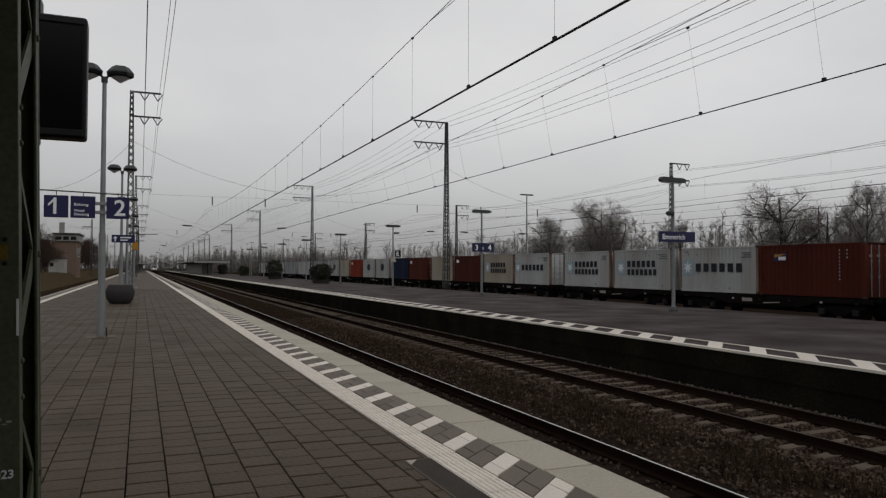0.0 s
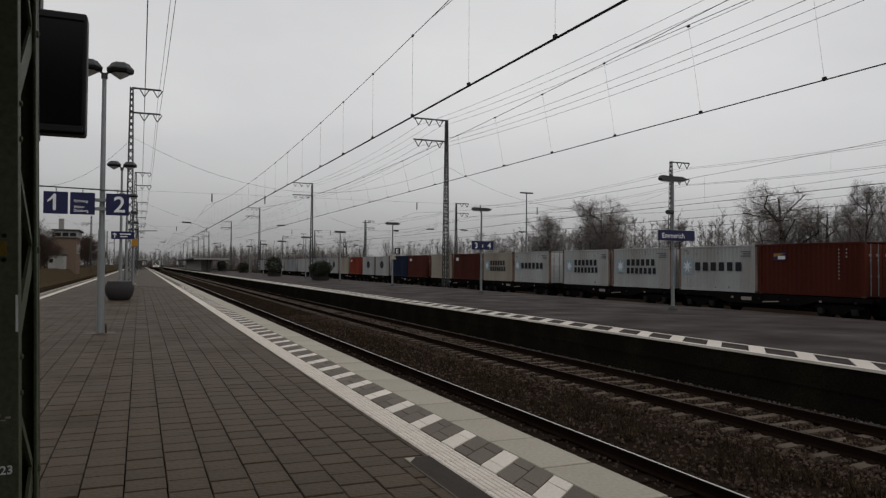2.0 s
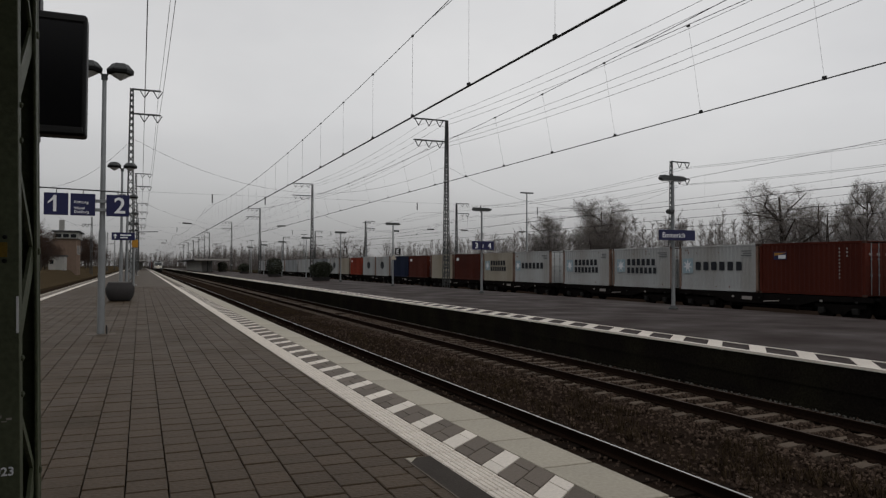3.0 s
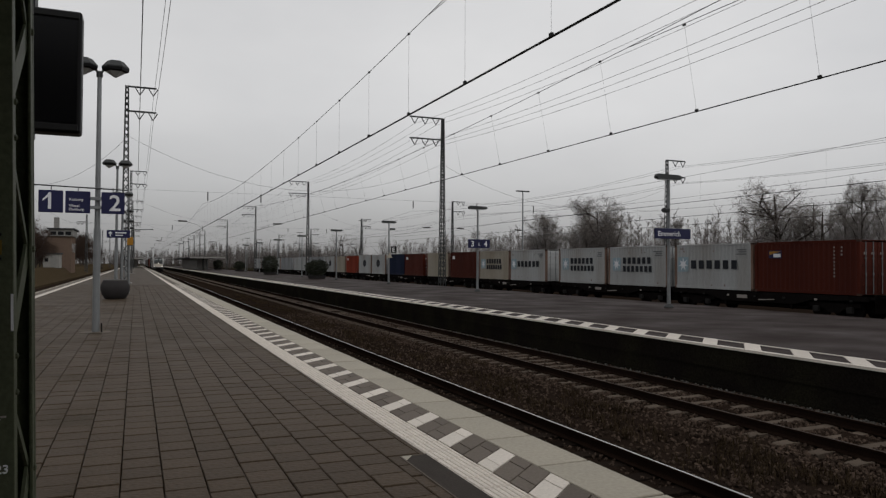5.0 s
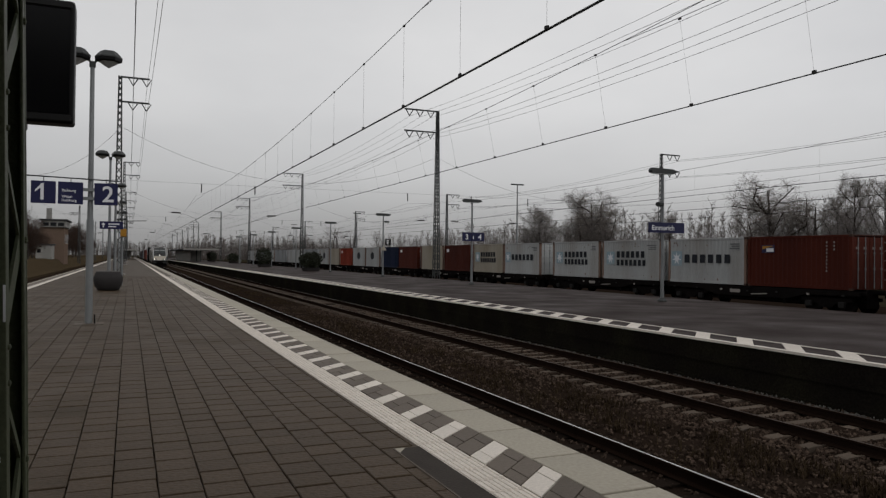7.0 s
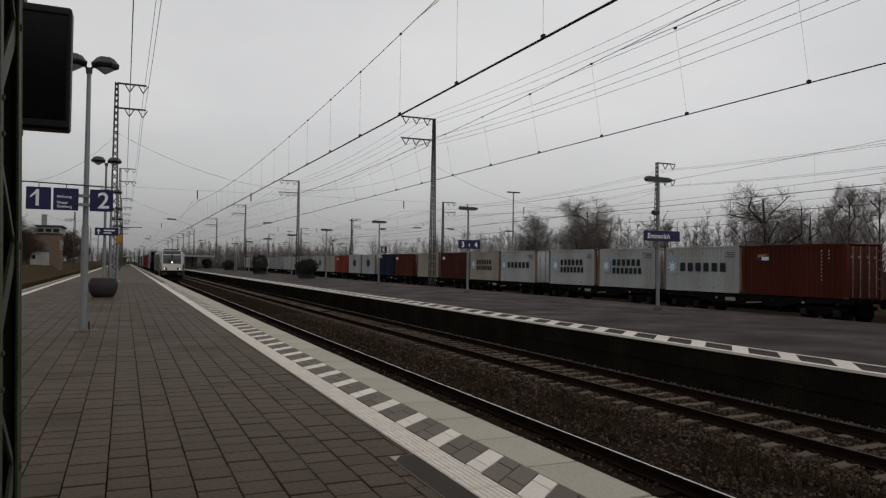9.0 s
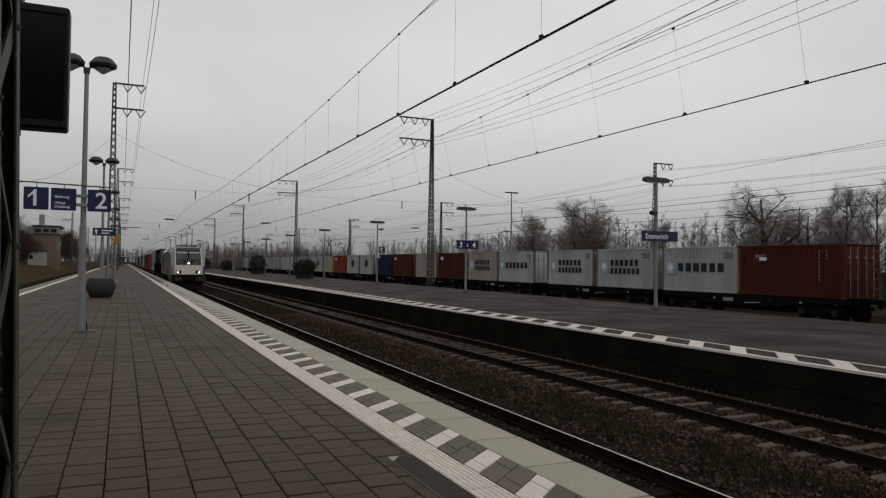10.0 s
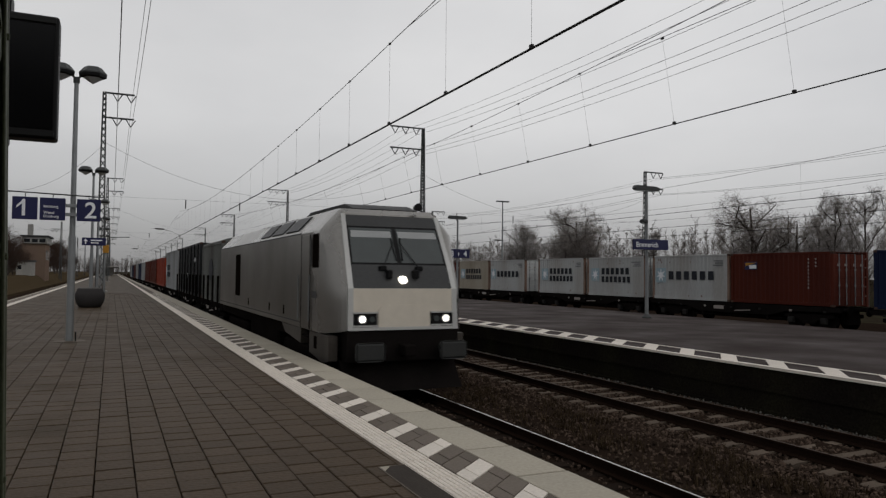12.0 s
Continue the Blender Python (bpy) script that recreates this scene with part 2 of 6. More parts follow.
GREY_TEXT = material("faded_grey_print", (0.16, 0.165, 0.17), 0.7, vary=0.15, bump=0)
LETTER = material("dark_lettering", (0.022, 0.024, 0.03), 0.6, vary=0.1, bump=0)

# ---- mesh tools ----


class Geo:
    """Collects points and faces for one mesh."""

    def __init__(self):
        self.v, self.f = [], []

    def add(self, pts, faces):
        k = len(self.v)
        self.v.extend(tuple(p) for p in pts)
        self.f.extend([tuple(i + k for i in q) for q in faces])
        return self

    def box(self, x0, x1, y0, y1, z0, z1, b=0.0):
        """A box, its edges chamfered by b."""
        if not b:
            p = [(x, y, z) for z in (z0, z1) for y in (y0, y1) for x in (x0, x1)]
            return self.add(p, [(0, 2, 3, 1), (4, 5, 7, 6), (0, 1, 5, 4), (2, 6, 7, 3), (0, 4, 6, 2), (1, 3, 7, 5)])
        ring = [(x0 + b, y0), (x1 - b, y0), (x1, y0 + b), (x1, y1 - b), (x1 - b, y1), (x0 + b, y1), (x0, y1 - b), (x0, y0 + b)]
        cx, cy = (x0 + x1) / 2, (y0 + y1) / 2
        sx, sy = 1 - 2 * b / (x1 - x0), 1 - 2 * b / (y1 - y0)
        inner = [(cx + (x - cx) * sx, cy + (y - cy) * sy) for x, y in ring]
        p = [(x, y, z0) for x, y in inner] + [(x, y, z0 + b) for x, y in ring] + [(x, y, z1 - b) for x, y in ring] + [(x, y, z1) for x, y in inner]
        f = [tuple(range(7, -1, -1)), tuple(range(24, 32))]
        for r in range(3):
            f += [(r * 8 + i, r * 8 + (i + 1) % 8, r * 8 + 8 + (i + 1) % 8, r * 8 + 8 + i) for i in range(8)]
        return self.add(p, f)

    def top_box(self, x0, x1, y0, y1, z0, z1, b):
        """A paving piece: four sides, a chamfer and a top."""
        p = [(x0, y0, z0), (x1, y0, z0), (x1, y1, z0), (x0, y1, z0)]
        p += [(x, y, z1 - b) for x, y, z in p[:4]]
        p += [(x0 + b, y0 + b, z1), (x1 - b, y0 + b, z1), (x1 - b, y1 - b, z1), (x0 + b, y1 - b, z1)]
        f = [(8, 9, 10, 11)] + [(r + i, r + (i + 1) % 4, r + 4 + (i + 1) % 4, r + 4 + i) for r in (0, 4) for i in range(4)]
        return self.add(p, f)

    def tube(self, a, b, r0, r1=None, n=8, caps=True):
        a, b = Vector(a), Vector(b)
        r1 = r0 if r1 is None else r1
        q = (b - a).to_track_quat("Z", "Y")
        p = []
        for c, r in ((a, r0), (b, r1)):
            p += [c + q @ Vector((r * math.cos(i * math.tau / n), r * math.sin(i * math.tau / n), 0)) for i in range(n)]
        f = [(i, (i + 1) % n, n + (i + 1) % n, n + i) for i in range(n)]
        if caps:
            f += [tuple(range(n - 1, -1, -1)), tuple(range(n, 2 * n))]
        return self.add(p, f)

    def line(self, pts, r, n=5):
        pts = [Vector(p) for p in pts]
        rings, m = [], len(pts)
        for k, c in enumerate(pts):
            q = (pts[min(k + 1, m - 1)] - pts[max(k - 1, 0)]).to_track_quat("Z", "Y")
            rings += [c + q @ Vector((r * math.cos(i * math.tau / n), r * math.sin(i * math.tau / n), 0)) for i in range(n)]
        return self.add(rings, [(k * n + i, k * n + (i + 1) % n, (k + 1) * n + (i + 1) % n, (k + 1) * n + i) for k in range(m - 1) for i in range(n)])

    def lathe(self, profile, n=24, at=(0, 0, 0)):
        p = [(at[0] + r * math.cos(i * math.tau / n), at[1] + r * math.sin(i * math.tau / n), at[2] + z) for r, z in profile for i in range(n)]
        f = [(k * n + i, k * n + (i + 1) % n, (k + 1) * n + (i + 1) % n, (k + 1) * n + i) for k in range(len(profile) - 1) for i in range(n)]
        f += [tuple(range(n - 1, -1, -1)), tuple(range((len(profile) - 1) * n, len(profile) * n))]
        return self.add(p, f)

    def prism(self, outline, axis, a, b):
        """An outline of pairs, drawn out from a to b along an axis."""
        def spot(u, v, w):
            return {"x": (w, u, v), "y": (u, w, v), "z": (u, v, w)}[axis]
        n = len(outline)
        p = [spot(u, v, a) for u, v in outline] + [spot(u, v, b) for u, v in outline]
        f = [tuple(range(n)), tuple(range(2 * n - 1, n - 1, -1))] + [(i, n + i, n + (i + 1) % n, (i + 1) % n) for i in range(n)]
        return self.add(p, f)

    def mesh(self, name):
        me = bpy.data.meshes.new(name)
        me.from_pydata(self.v, [], self.f)
        me.update()
        return me


def link(name, geo, mat, fix=True, smooth=False):
    me = geo if isinstance(geo, bpy.types.Mesh) else geo.mesh(name)
    if fix and not isinstance(geo, bpy.types.Mesh) and len(me.polygons) < 60000:
        bm = bmesh.new()
        bm.from_mesh(me)
        bmesh.ops.recalc_face_normals(bm, faces=bm.faces)
        bm.to_mesh(me)
        bm.free()
    if mat and not me.materials:
        me.materials.append(mat)
    if smooth:
        me.shade_smooth()
    return new(name, me)


def part(name, geo, mat, parent, label="", smooth=False, fix=True):
    ob = link(name, geo, mat, fix, smooth)
    ob.parent = parent
    if label:
        ob["label"] = label
    return ob


def thing(name, x, y, z, label, category, group="", rz=0):
    ob = new(name)
    ob.matrix_basis = pose(x, y, z, 0, 0, rz)
    return tagged(ob, label, category, group)


def bevelled(ob, w=0.01, seg=2):
    m = ob.modifiers.new("bevel", "BEVEL")
    m.width, m.segments, m.limit_method, m.angle_limit = w, seg, "ANGLE", radians(35)
    return ob


def words(text, size, parent, mat, x, y, z, rx=90, rz=0, align="LEFT", name="lettering"):
    """Words in the built-in font, as a mesh that stands on its sign."""
    cu = bpy.data.curves.new(name, "FONT")
    cu.body, cu.size, cu.extrude, cu.align_x, cu.offset = text, size, 0.002, align, size * 0.012
    tmp = bpy.data.objects.new(name, cu)
    scene.collection.objects.link(tmp)
    me = bpy.data.meshes.new_from_object(tmp.evaluated_get(bpy.context.evaluated_depsgraph_get()))
    bpy.data.objects.remove(tmp)
    bpy.data.curves.remove(cu)
    me.materials.clear()
    ob = part(name, me, mat, parent)
    ob.matrix_basis = pose(x, y, z, rx, 0, rz)
    return ob


# ---- the large structure ----
RAIL_Z = -0.76
NEAR_X, FAR_X, SIDE_X, YARD_X, LEFT_X = 5.42, 10.12, 24.45, 31.45, -6.9
FAR_END = 640.0

ground = tagged(link("ground", Geo().add([(-1500, -600, -1.12), (1500, -600, -1.12), (1500, 2500, -1.12), (-1500, 2500, -1.12)], [(0, 1, 2, 3)]), SOIL),
                "brown winter ground of soil and gravel round the railway", "ground", kind="structure")


def bed(name, x0, x1, label, seed):
    """Ballast between two platforms or beside one: a rough sheet."""
    xs = list(np.arange(x0, x1 + 0.01, 0.22))
    ys = list(np.arange(-6, 40, 0.25)) + list(np.arange(40, 120, 1.0)) + list(np.arange(120, FAR_END + 1, 20.0))
    g = Geo()
    rows = []
    for y in ys:
        for x in xs:
            h = noise.noise(Vector((x * 1.3, y * 1.3, seed))) * 0.05 + noise.noise(Vector((x * 5, y * 5, seed))) * 0.025
            rows.append((x, y, -0.955 + (h if y < 120 else 0)))
    n = len(xs)
    g.add(rows, [(j * n + i, j * n + i + 1, (j + 1) * n + i + 1, (j + 1) * n + i) for j in range(len(ys) - 1) for i in range(n - 1)])
    return tagged(link(name, g, BALLAST, fix=False, smooth=True), label, "track bed", kind="structure")


bed("ballast_bed", 3.8, 11.76, "dirty brown ballast between the two platforms", 1.0)
bed("ballast_bed", 22.95, 42.0, "dirty brown ballast of the freight tracks", 2.0)
bed("ballast_bed", -9.2, -5.3, "dirty brown ballast beside the grass verge", 3.0)

# near platform: its body, then the paving
pl = tagged(link("platform", Geo().box(-5.25, 3.72, -8, 420, -1.12, -0.06).prism([(3.72, -0.16), (3.76, -0.16), (3.76, -0.06), (3.72, -0.06)], "y", -8, 420), JOINT),
            "island platform with grey-brown paving and a pale edge", "platform", kind="structure")
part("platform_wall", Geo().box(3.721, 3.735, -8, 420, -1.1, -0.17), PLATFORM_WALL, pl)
part("far_paving", Geo().box(-4.4, 2.48, 62, 420, -0.058, -0.002), PAVER, pl)
part("edge_line", Geo().box(2.49, 2.79, 62, 420, -0.058, 0.0), WHITE_TILE, pl, "white line along the platform edge")
part("edge_blocks", Geo().box(2.795, 3.235, 62, 420, -0.058, 0.0), DARK_TILE, pl)
part("edge_slab_far", Geo().box(3.245, 3.765, 62, 420, -0.1, 0.0), SLAB, pl)
part("edge_line", Geo().box(-4.75, -4.45, -8, 420, -0.058, 0.007), WHITE_TILE, pl, "white line along the platform edge")
part("edge_slab_left", Geo().box(-5.18, -4.76, -8, 420, -0.1, 0.0), DARK_TILE, pl)
part("edge_nosing", Geo().box(-5.3, -5.185, -8, 420, -0.1, 0.003), SLAB, pl, "pale nosing of the platform edge")

# an unseen roof above the steel column, added to darken the near paving
rf = tagged(link("canopy_roof", Geo().box(-4.9, 2.3, -30, 2.35, 3.6, 3.8, 0.03), ROOF), "unseen flat roof, added to shade the near platform and column", "roof", kind="structure")
for y in (-26, -18, -10, -2, 1.8):
    part("roof_beam", Geo().box(-4.8, 2.2, y - 0.08, y + 0.08, 3.4, 3.6), GREEN, rf)

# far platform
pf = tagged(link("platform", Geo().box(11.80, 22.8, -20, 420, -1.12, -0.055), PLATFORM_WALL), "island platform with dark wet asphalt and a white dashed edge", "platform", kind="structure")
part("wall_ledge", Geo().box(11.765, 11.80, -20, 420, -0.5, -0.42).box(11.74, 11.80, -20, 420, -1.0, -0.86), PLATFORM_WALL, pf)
part("asphalt", Geo().box(12.785, 22.74, -20, 420, -0.054, 0.0), ASPHALT, pf, "dark wet asphalt")
part("edge_stone", Geo().box(11.76, 11.895, -20, 420, -0.052, 0.0), WHITE_TILE, pf, "white painted edge stone")
part("strip_far", Geo().box(11.955, 12.78, 90, 420, -0.054, 0.001), SLAB, pf)
part("back_edge", Geo().box(22.75, 22.95, -20, 420, -0.12, 0.004), ASPHALT, pf)


def rail(x, top, parent, y0=-20.0, y1=FAR_END):
    z = RAIL_Z
    side = [(-0.07, z - 0.16), (0.07, z - 0.16), (0.07, z - 0.148), (0.012, z - 0.125), (0.012, z - 0.045), (0.034, z - 0.034), (0.036, z - 0.004),
            (-0.036, z - 0.004), (-0.034, z - 0.034), (-0.012, z - 0.045), (-0.012, z - 0.125), (-0.07, z - 0.148)]
    r = part("rail", Geo().prism([(x + a, b) for a, b in side], "y", y0, y1), RAIL_SIDE, parent)
    part("rail_head", Geo().prism([(x - 0.016, z - 0.005), (x + 0.016, z - 0.005), (x + 0.016, z - 0.001), (x + 0.01, z), (x - 0.01, z), (x - 0.016, z - 0.001)], "y", y0, y1), top, r)


def track(x, label, top=RAIL_DULL):
    t = tagged(new("track"), label, "railway track", kind="structure")
    rail(x - 0.752, top, t)
    rail(x + 0.752, top, t)
    return t


TRACK_NEAR = track(NEAR_X, "railway track with one bright polished rail beside the platform", RAIL_TOP)
TRACK_FAR = track(FAR_X, "railway track with rusty rails on pale concrete sleepers")
TRACK_SIDE = track(SIDE_X, "railway track behind the asphalt platform")
TRACK_YARD = track(YARD_X, "freight track under the standing container train")
TRACK_LEFT = track(LEFT_X, "railway track beside the grass verge")

grass = tagged(link("grass_verge", Geo().prism([(-60, -1.1), (-9.3, -1.1), (-9.3, -0.75), (-9.9, -0.5), (-11.2, 0.75), (-11.8, 0.95), (-60, 1.1)], "y", 20, 420), GRASS), "winter grass bank rising beyond the track", "grass", kind="structure")

# ---- catenary masts ----


def lattice_mast(x, y, height, arms, label, side, width=0.62, base=-1.1):
    """A tapered lattice mast; arms: heights and reaches, with hanging V insulators."""
    mt = thing("catenary_mast", x, y, 0, label, "mast", "catenary masts")

    def half(z):
        return (width + (0.26 - width) * (z - base) / (height - base)) / 2
    for sx in (-1, 1):
        for sy in (-1, 1):
            g = Geo()
            for dx, dy in ((0.0, -0.09), (-0.09, 0.0)):
                a, b = half(base), half(height)
                w = [0.012 if d == 0 else d for d in (dx, dy)]
                pts = []
                for h, z in ((a, base), (b, height)):
                    pts += [(sx * h, sy * h, z), (sx * (h + (w[0] if dx else -0.012)), sy * h, z), (sx * (h + (w[0] if dx else -0.012)), sy * (h + (w[1] if dy else -0.012)), z), (sx * h, sy * (h + (w[1] if dy else -0.012)), z)]
                g.add(pts, [(0, 1, 5, 4), (1, 2, 6, 5), (2, 3, 7, 6), (3, 0, 4, 7), (4, 5, 6, 7)])
            part("corner_angle", g, STEEL, mt)
    for face in range(4):
        g = Geo()
        z = base
        while z < height - 0.3:
            step = 2.1 * half(z) + 0.18
            z2 = min(z + step, height)
            for s in ((1, -1) if face % 2 == 0 else (-1, 1))[:2]:
                a, b = half(z) * s, -half(z2) * s
                f = (1 if face < 2 else -1)
                p, q = ((a, f * half(z), z), (b, f * half(z2), z2)) if face % 2 == 0 else ((f * half(z), a, z), (f * half(z2), b, z2))
                g.tube(p, q, 0.026, 0.026, 4, False)
                if y < 130:
                    part("lacing", g, STEEL, mt, fix=False)
                    g = Geo()
            z = z2
        if y >= 130:
            part("lacing", g, STEEL, mt, fix=False)["kind"] = "stuff"
    for z, reach, spots in arms:
        arm = part("crossarm", Geo().box(min(0, side * reach), max(0, side * reach), -0.09, -0.01, z - 0.12, z).box(min(0, side * reach), max(0, side * reach), 0.01, 0.09, z - 0.12, z), STEEL, mt)
        for s in spots:
            u = side * s
            part("insulator", Geo().tube((u - 0.36, 0, z - 0.12), (u, 0, z - 0.72), 0.045, 0.045, 6).tube((u + 0.36, 0, z - 0.12), (u, 0, z - 0.72), 0.045, 0.045, 6), INSUL, arm)
    part("footing", Geo().box(-0.6, 0.6, -0.6, 0.6, base - 0.1, base + 0.16, 0.04), CONCRETE, mt)
    return mt


MAST_Y = [5.0, 66.0, 127.0, 188.0, 249.0, 310.0, 371.0]
for y in MAST_Y[1:]:
    lattice_mast(-0.86, y, 16.65, [(16.65, 2.3, (1.0, 2.05)), (14.58, 2.3, (1.0, 2.05))], "tall lattice catenary mast standing on the paved platform", 1, 0.66, -0.05)
for y in (66.0, 127.0, 188.0, 250.0, 335.0, 362.0, 397.0, 440.0, 488.0, 540.0):
    lattice_mast(28.0, y, 16.3, [(16.3, 3.5, (0.75, 1.9, 3.0)), (14.2, 3.5, (0.75, 1.9, 3.0))], "tall lattice catenary mast between platform and freight track", -1)
for y in MAST_Y[1:]:
    lattice_mast(56.0, y, 13.9, [(13.9, 2.6, (1.2, 2.3)), (12.0, 2.6, (1.2, 2.3))], "lattice catenary mast in the freight yard", 1)


for y in (176.0, 258.0, 330.0):
    lattice_mast(-10.0, y, 12.3, [(10.7, 1.9, (0.9, 1.7))], "lattice catenary mast beside the grass verge", -1, 0.55)


def sagging(x, z0, sag, y0, y1, n=14, x1=None):
    x1 = x if x1 is None else x1
    return [(x + (x1 - x) * k / n, y0 + (y1 - y0) * k / n, z0 - sag * 4 * (k / n) * (1 - k / n)) for k in range(n + 1)]


def feeder(x, z, label="thin overhead feeder wire hung from mast insulators"):
    w = tagged(new("feeder_wire"), label, "wire", "feeder wires")
    for a, b in zip([-56.0] + MAST_Y, MAST_Y):
        part("span", Geo().line(sagging(x, z, 0.9, a, b), 0.013, 4), FINE_WIRE, w, fix=False)


for x in (0.14, 1.19):
    for z in (15.65, 13.5):
        feeder(x, z)
for x in (25.0, 26.1, 27.25):
    for z in (15.55, 13.45):
        feeder(x, z)
for x in (57.2, 58.3):
    for z in (13.15, 11.25):
        feeder(x, z)


def overhead_line(x, stagger, label, z_contact=4.8, detail=True, offset=0.0, rise=2.13, sag=0.94):
    """Contact wire, messenger, stitch wire and droppers over one track."""
    line = tagged(new("overhead_line"), label, "overhead line", "overhead lines")
    ys = [-56.0] + MAST_Y
    sign = 1
    for a, b in zip(ys, ys[1:]):
        xa, xb = x + stagger * sign, x - stagger * sign
        sign = -sign
        part("contact_wire", Geo().tube((xa, a, z_contact), (xb, b, z_contact), 0.011, 0.011, 5), WIRE, line, fix=False)
        if detail:
            part("contact_wire", Geo().tube((xa + 0.045, a, z_contact + 0.012), (xb + 0.045, b, z_contact + 0.012), 0.011, 0.011, 5), WIRE, line, fix=False)
        part("messenger_wire", Geo().line(sagging(xa + offset, z_contact + rise, sag, a, b, 24, xb + offset), 0.0075, 5), WIRE, line, fix=False)

        def height(u):
            return z_contact + rise - sag * 4 * u * (1 - u)
        count = 22 if detail else 9
        for k in range(count):
            u = (k + 0.17) / count
            edge = 7.7 / 61
            zz = height(u) if edge < u < 1 - edge else height(edge) - 0.04
            px, py = xa + (xb - xa) * u, a + (b - a) * u
            d = part("dropper", Geo().tube((px, py, z_contact), (px + offset, py, zz), 0.0024, 0.0024, 4), FINE_WIRE, line, fix=False)
            if -5 < py < 70 and detail:
                part("lower_clamp", Geo().box(px - 0.022, px + 0.022, py - 0.035, py + 0.035, z_contact - 0.012, z_contact + 0.05, 0.006), WIRE, d)
                part("upper_clamp", Geo().box(px + offset - 0.02, px + offset + 0.02, py - 0.035, py + 0.035, zz - 0.022, zz + 0.018, 0.006), WIRE, d)
        for y0, y1 in ((a, a + 7.7), (b - 7.7, b)):
            ze = height(7.7 / 61) - 0.01
            px0, px1 = xa + (xb - xa) * (y0 - a) / 61 + offset, xa + (xb - xa) * (y1 - a) / 61 + offset
            part("stitch_wire", Geo().tube((px0, y0, ze - 0.03), (px1, y1, ze), 0.007, 0.007, 4), WIRE, line, fix=False)
    return line


overhead_line(5.17, 0.12, "double contact wire with droppers over the platform track")
overhead_line(10.1, 0.03, "contact wire with droppers over the middle track", z_contact=4.77, offset=-0.3)
overhead_line(24.5, 0.2, "contact wire with droppers behind the asphalt platform", detail=False)
overhead_line(31.4, 0.2, "contact wire with droppers over the freight train", detail=False)
overhead_line(38.0, 0.2, "contact wire with droppers over the freight yard", detail=False)


# place, stagger and height of each overhead line, and the side of its steady arm
LINES = [(5.17, 0.12, 0.43, 4.8, -1), (10.1, 0.03, 0.15, 4.77, 1), (24.5, 0.2, 0.2, 4.8, 1), (31.4, 0.2, 0.2, 4.8, -1), (38.0, 0.2, 0.2, 4.8, -1)]


def head_span(y):
    """Wires across the tracks from mast to mast, with a strut and a steady arm over each track."""
    hs = tagged(new("head_span"), "cross-span wires carrying the overhead lines between masts", "span wire", "head spans")
    for x0, z0, x1, z1, low in ((-14.5, 11.5, -0.72, 12.4, 7.9), (-0.72, 12.4, 28.0, 11.7, 8.45), (28.0, 11.7, 56.0, 10.6, 8.0)):
        n = 16
        pts = []
        for k in range(n + 1):
            u = k / n
            pts.append((x0 + (x1 - x0) * u, y, z0 + (z1 - z0) * u - ((z0 + z1) / 2 - low) * 4 * u * (1 - u)))
        part("span", Geo().line(pts, 0.011, 4), FINE_WIRE, hs, fix=False)
        part("cross_wire", Geo().line([(x0, y, 7.95), (x1, y, 7.95)], 0.007, 4), FINE_WIRE, hs, fix=False)
    for x, st, off, zc, out in LINES:
        x += st * (-1) ** (MAST_Y.index(y) + 1)
        part("strut", Geo().tube((x + off, y, 7.2), (x + off, y, 7.95), 0.05, 0.05, 6), INSUL, hs)
        arm = part("steady_arm", Geo().line([(x, y, zc), (x + out * 0.5, y, zc + 0.3), (x + out * 1.2, y, zc + 0.52), (x + out * 2.3, y, zc + 0.6)], 0.009, 5), STEEL, hs)
        part("rod_insulator", Geo().tube((x + out * 1.25, y, zc + 0.55), (x + out * 2.0, y, zc + 0.58), 0.065, 0.065, 8), INSUL, arm)


for y in MAST_Y[1:5]:
    head_span(y)
tube = thing("cantilever_tube", -0.86, 127.0, 7.1, "dark horizontal cantilever tube clamped to a lattice mast", "cantilever")
part("tube", Geo().tube((0.2, 0.0, 0.0), (3.4, 0.0, 0.1), 0.06, 0.06, 8), STEEL, tube)
part("mast_clamp", Geo().box(0.05, 0.26, -0.14, 0.14, -0.1, 0.1, 0.02), STEEL, tube)

# ---- containers and wagons ----


def bars(parent, x, y0, z0, width, height, count, mat, side=-1):
    """Writing that is not spelled out, as plain blocks along the side of a container."""
    w = width / count
    for k in range(count):
        a = y0 - k * w
        part("lettering_block", Geo().box(x - 0.012, x + 0.004, a - w * 0.62, a, z0, z0 + height), mat, parent)


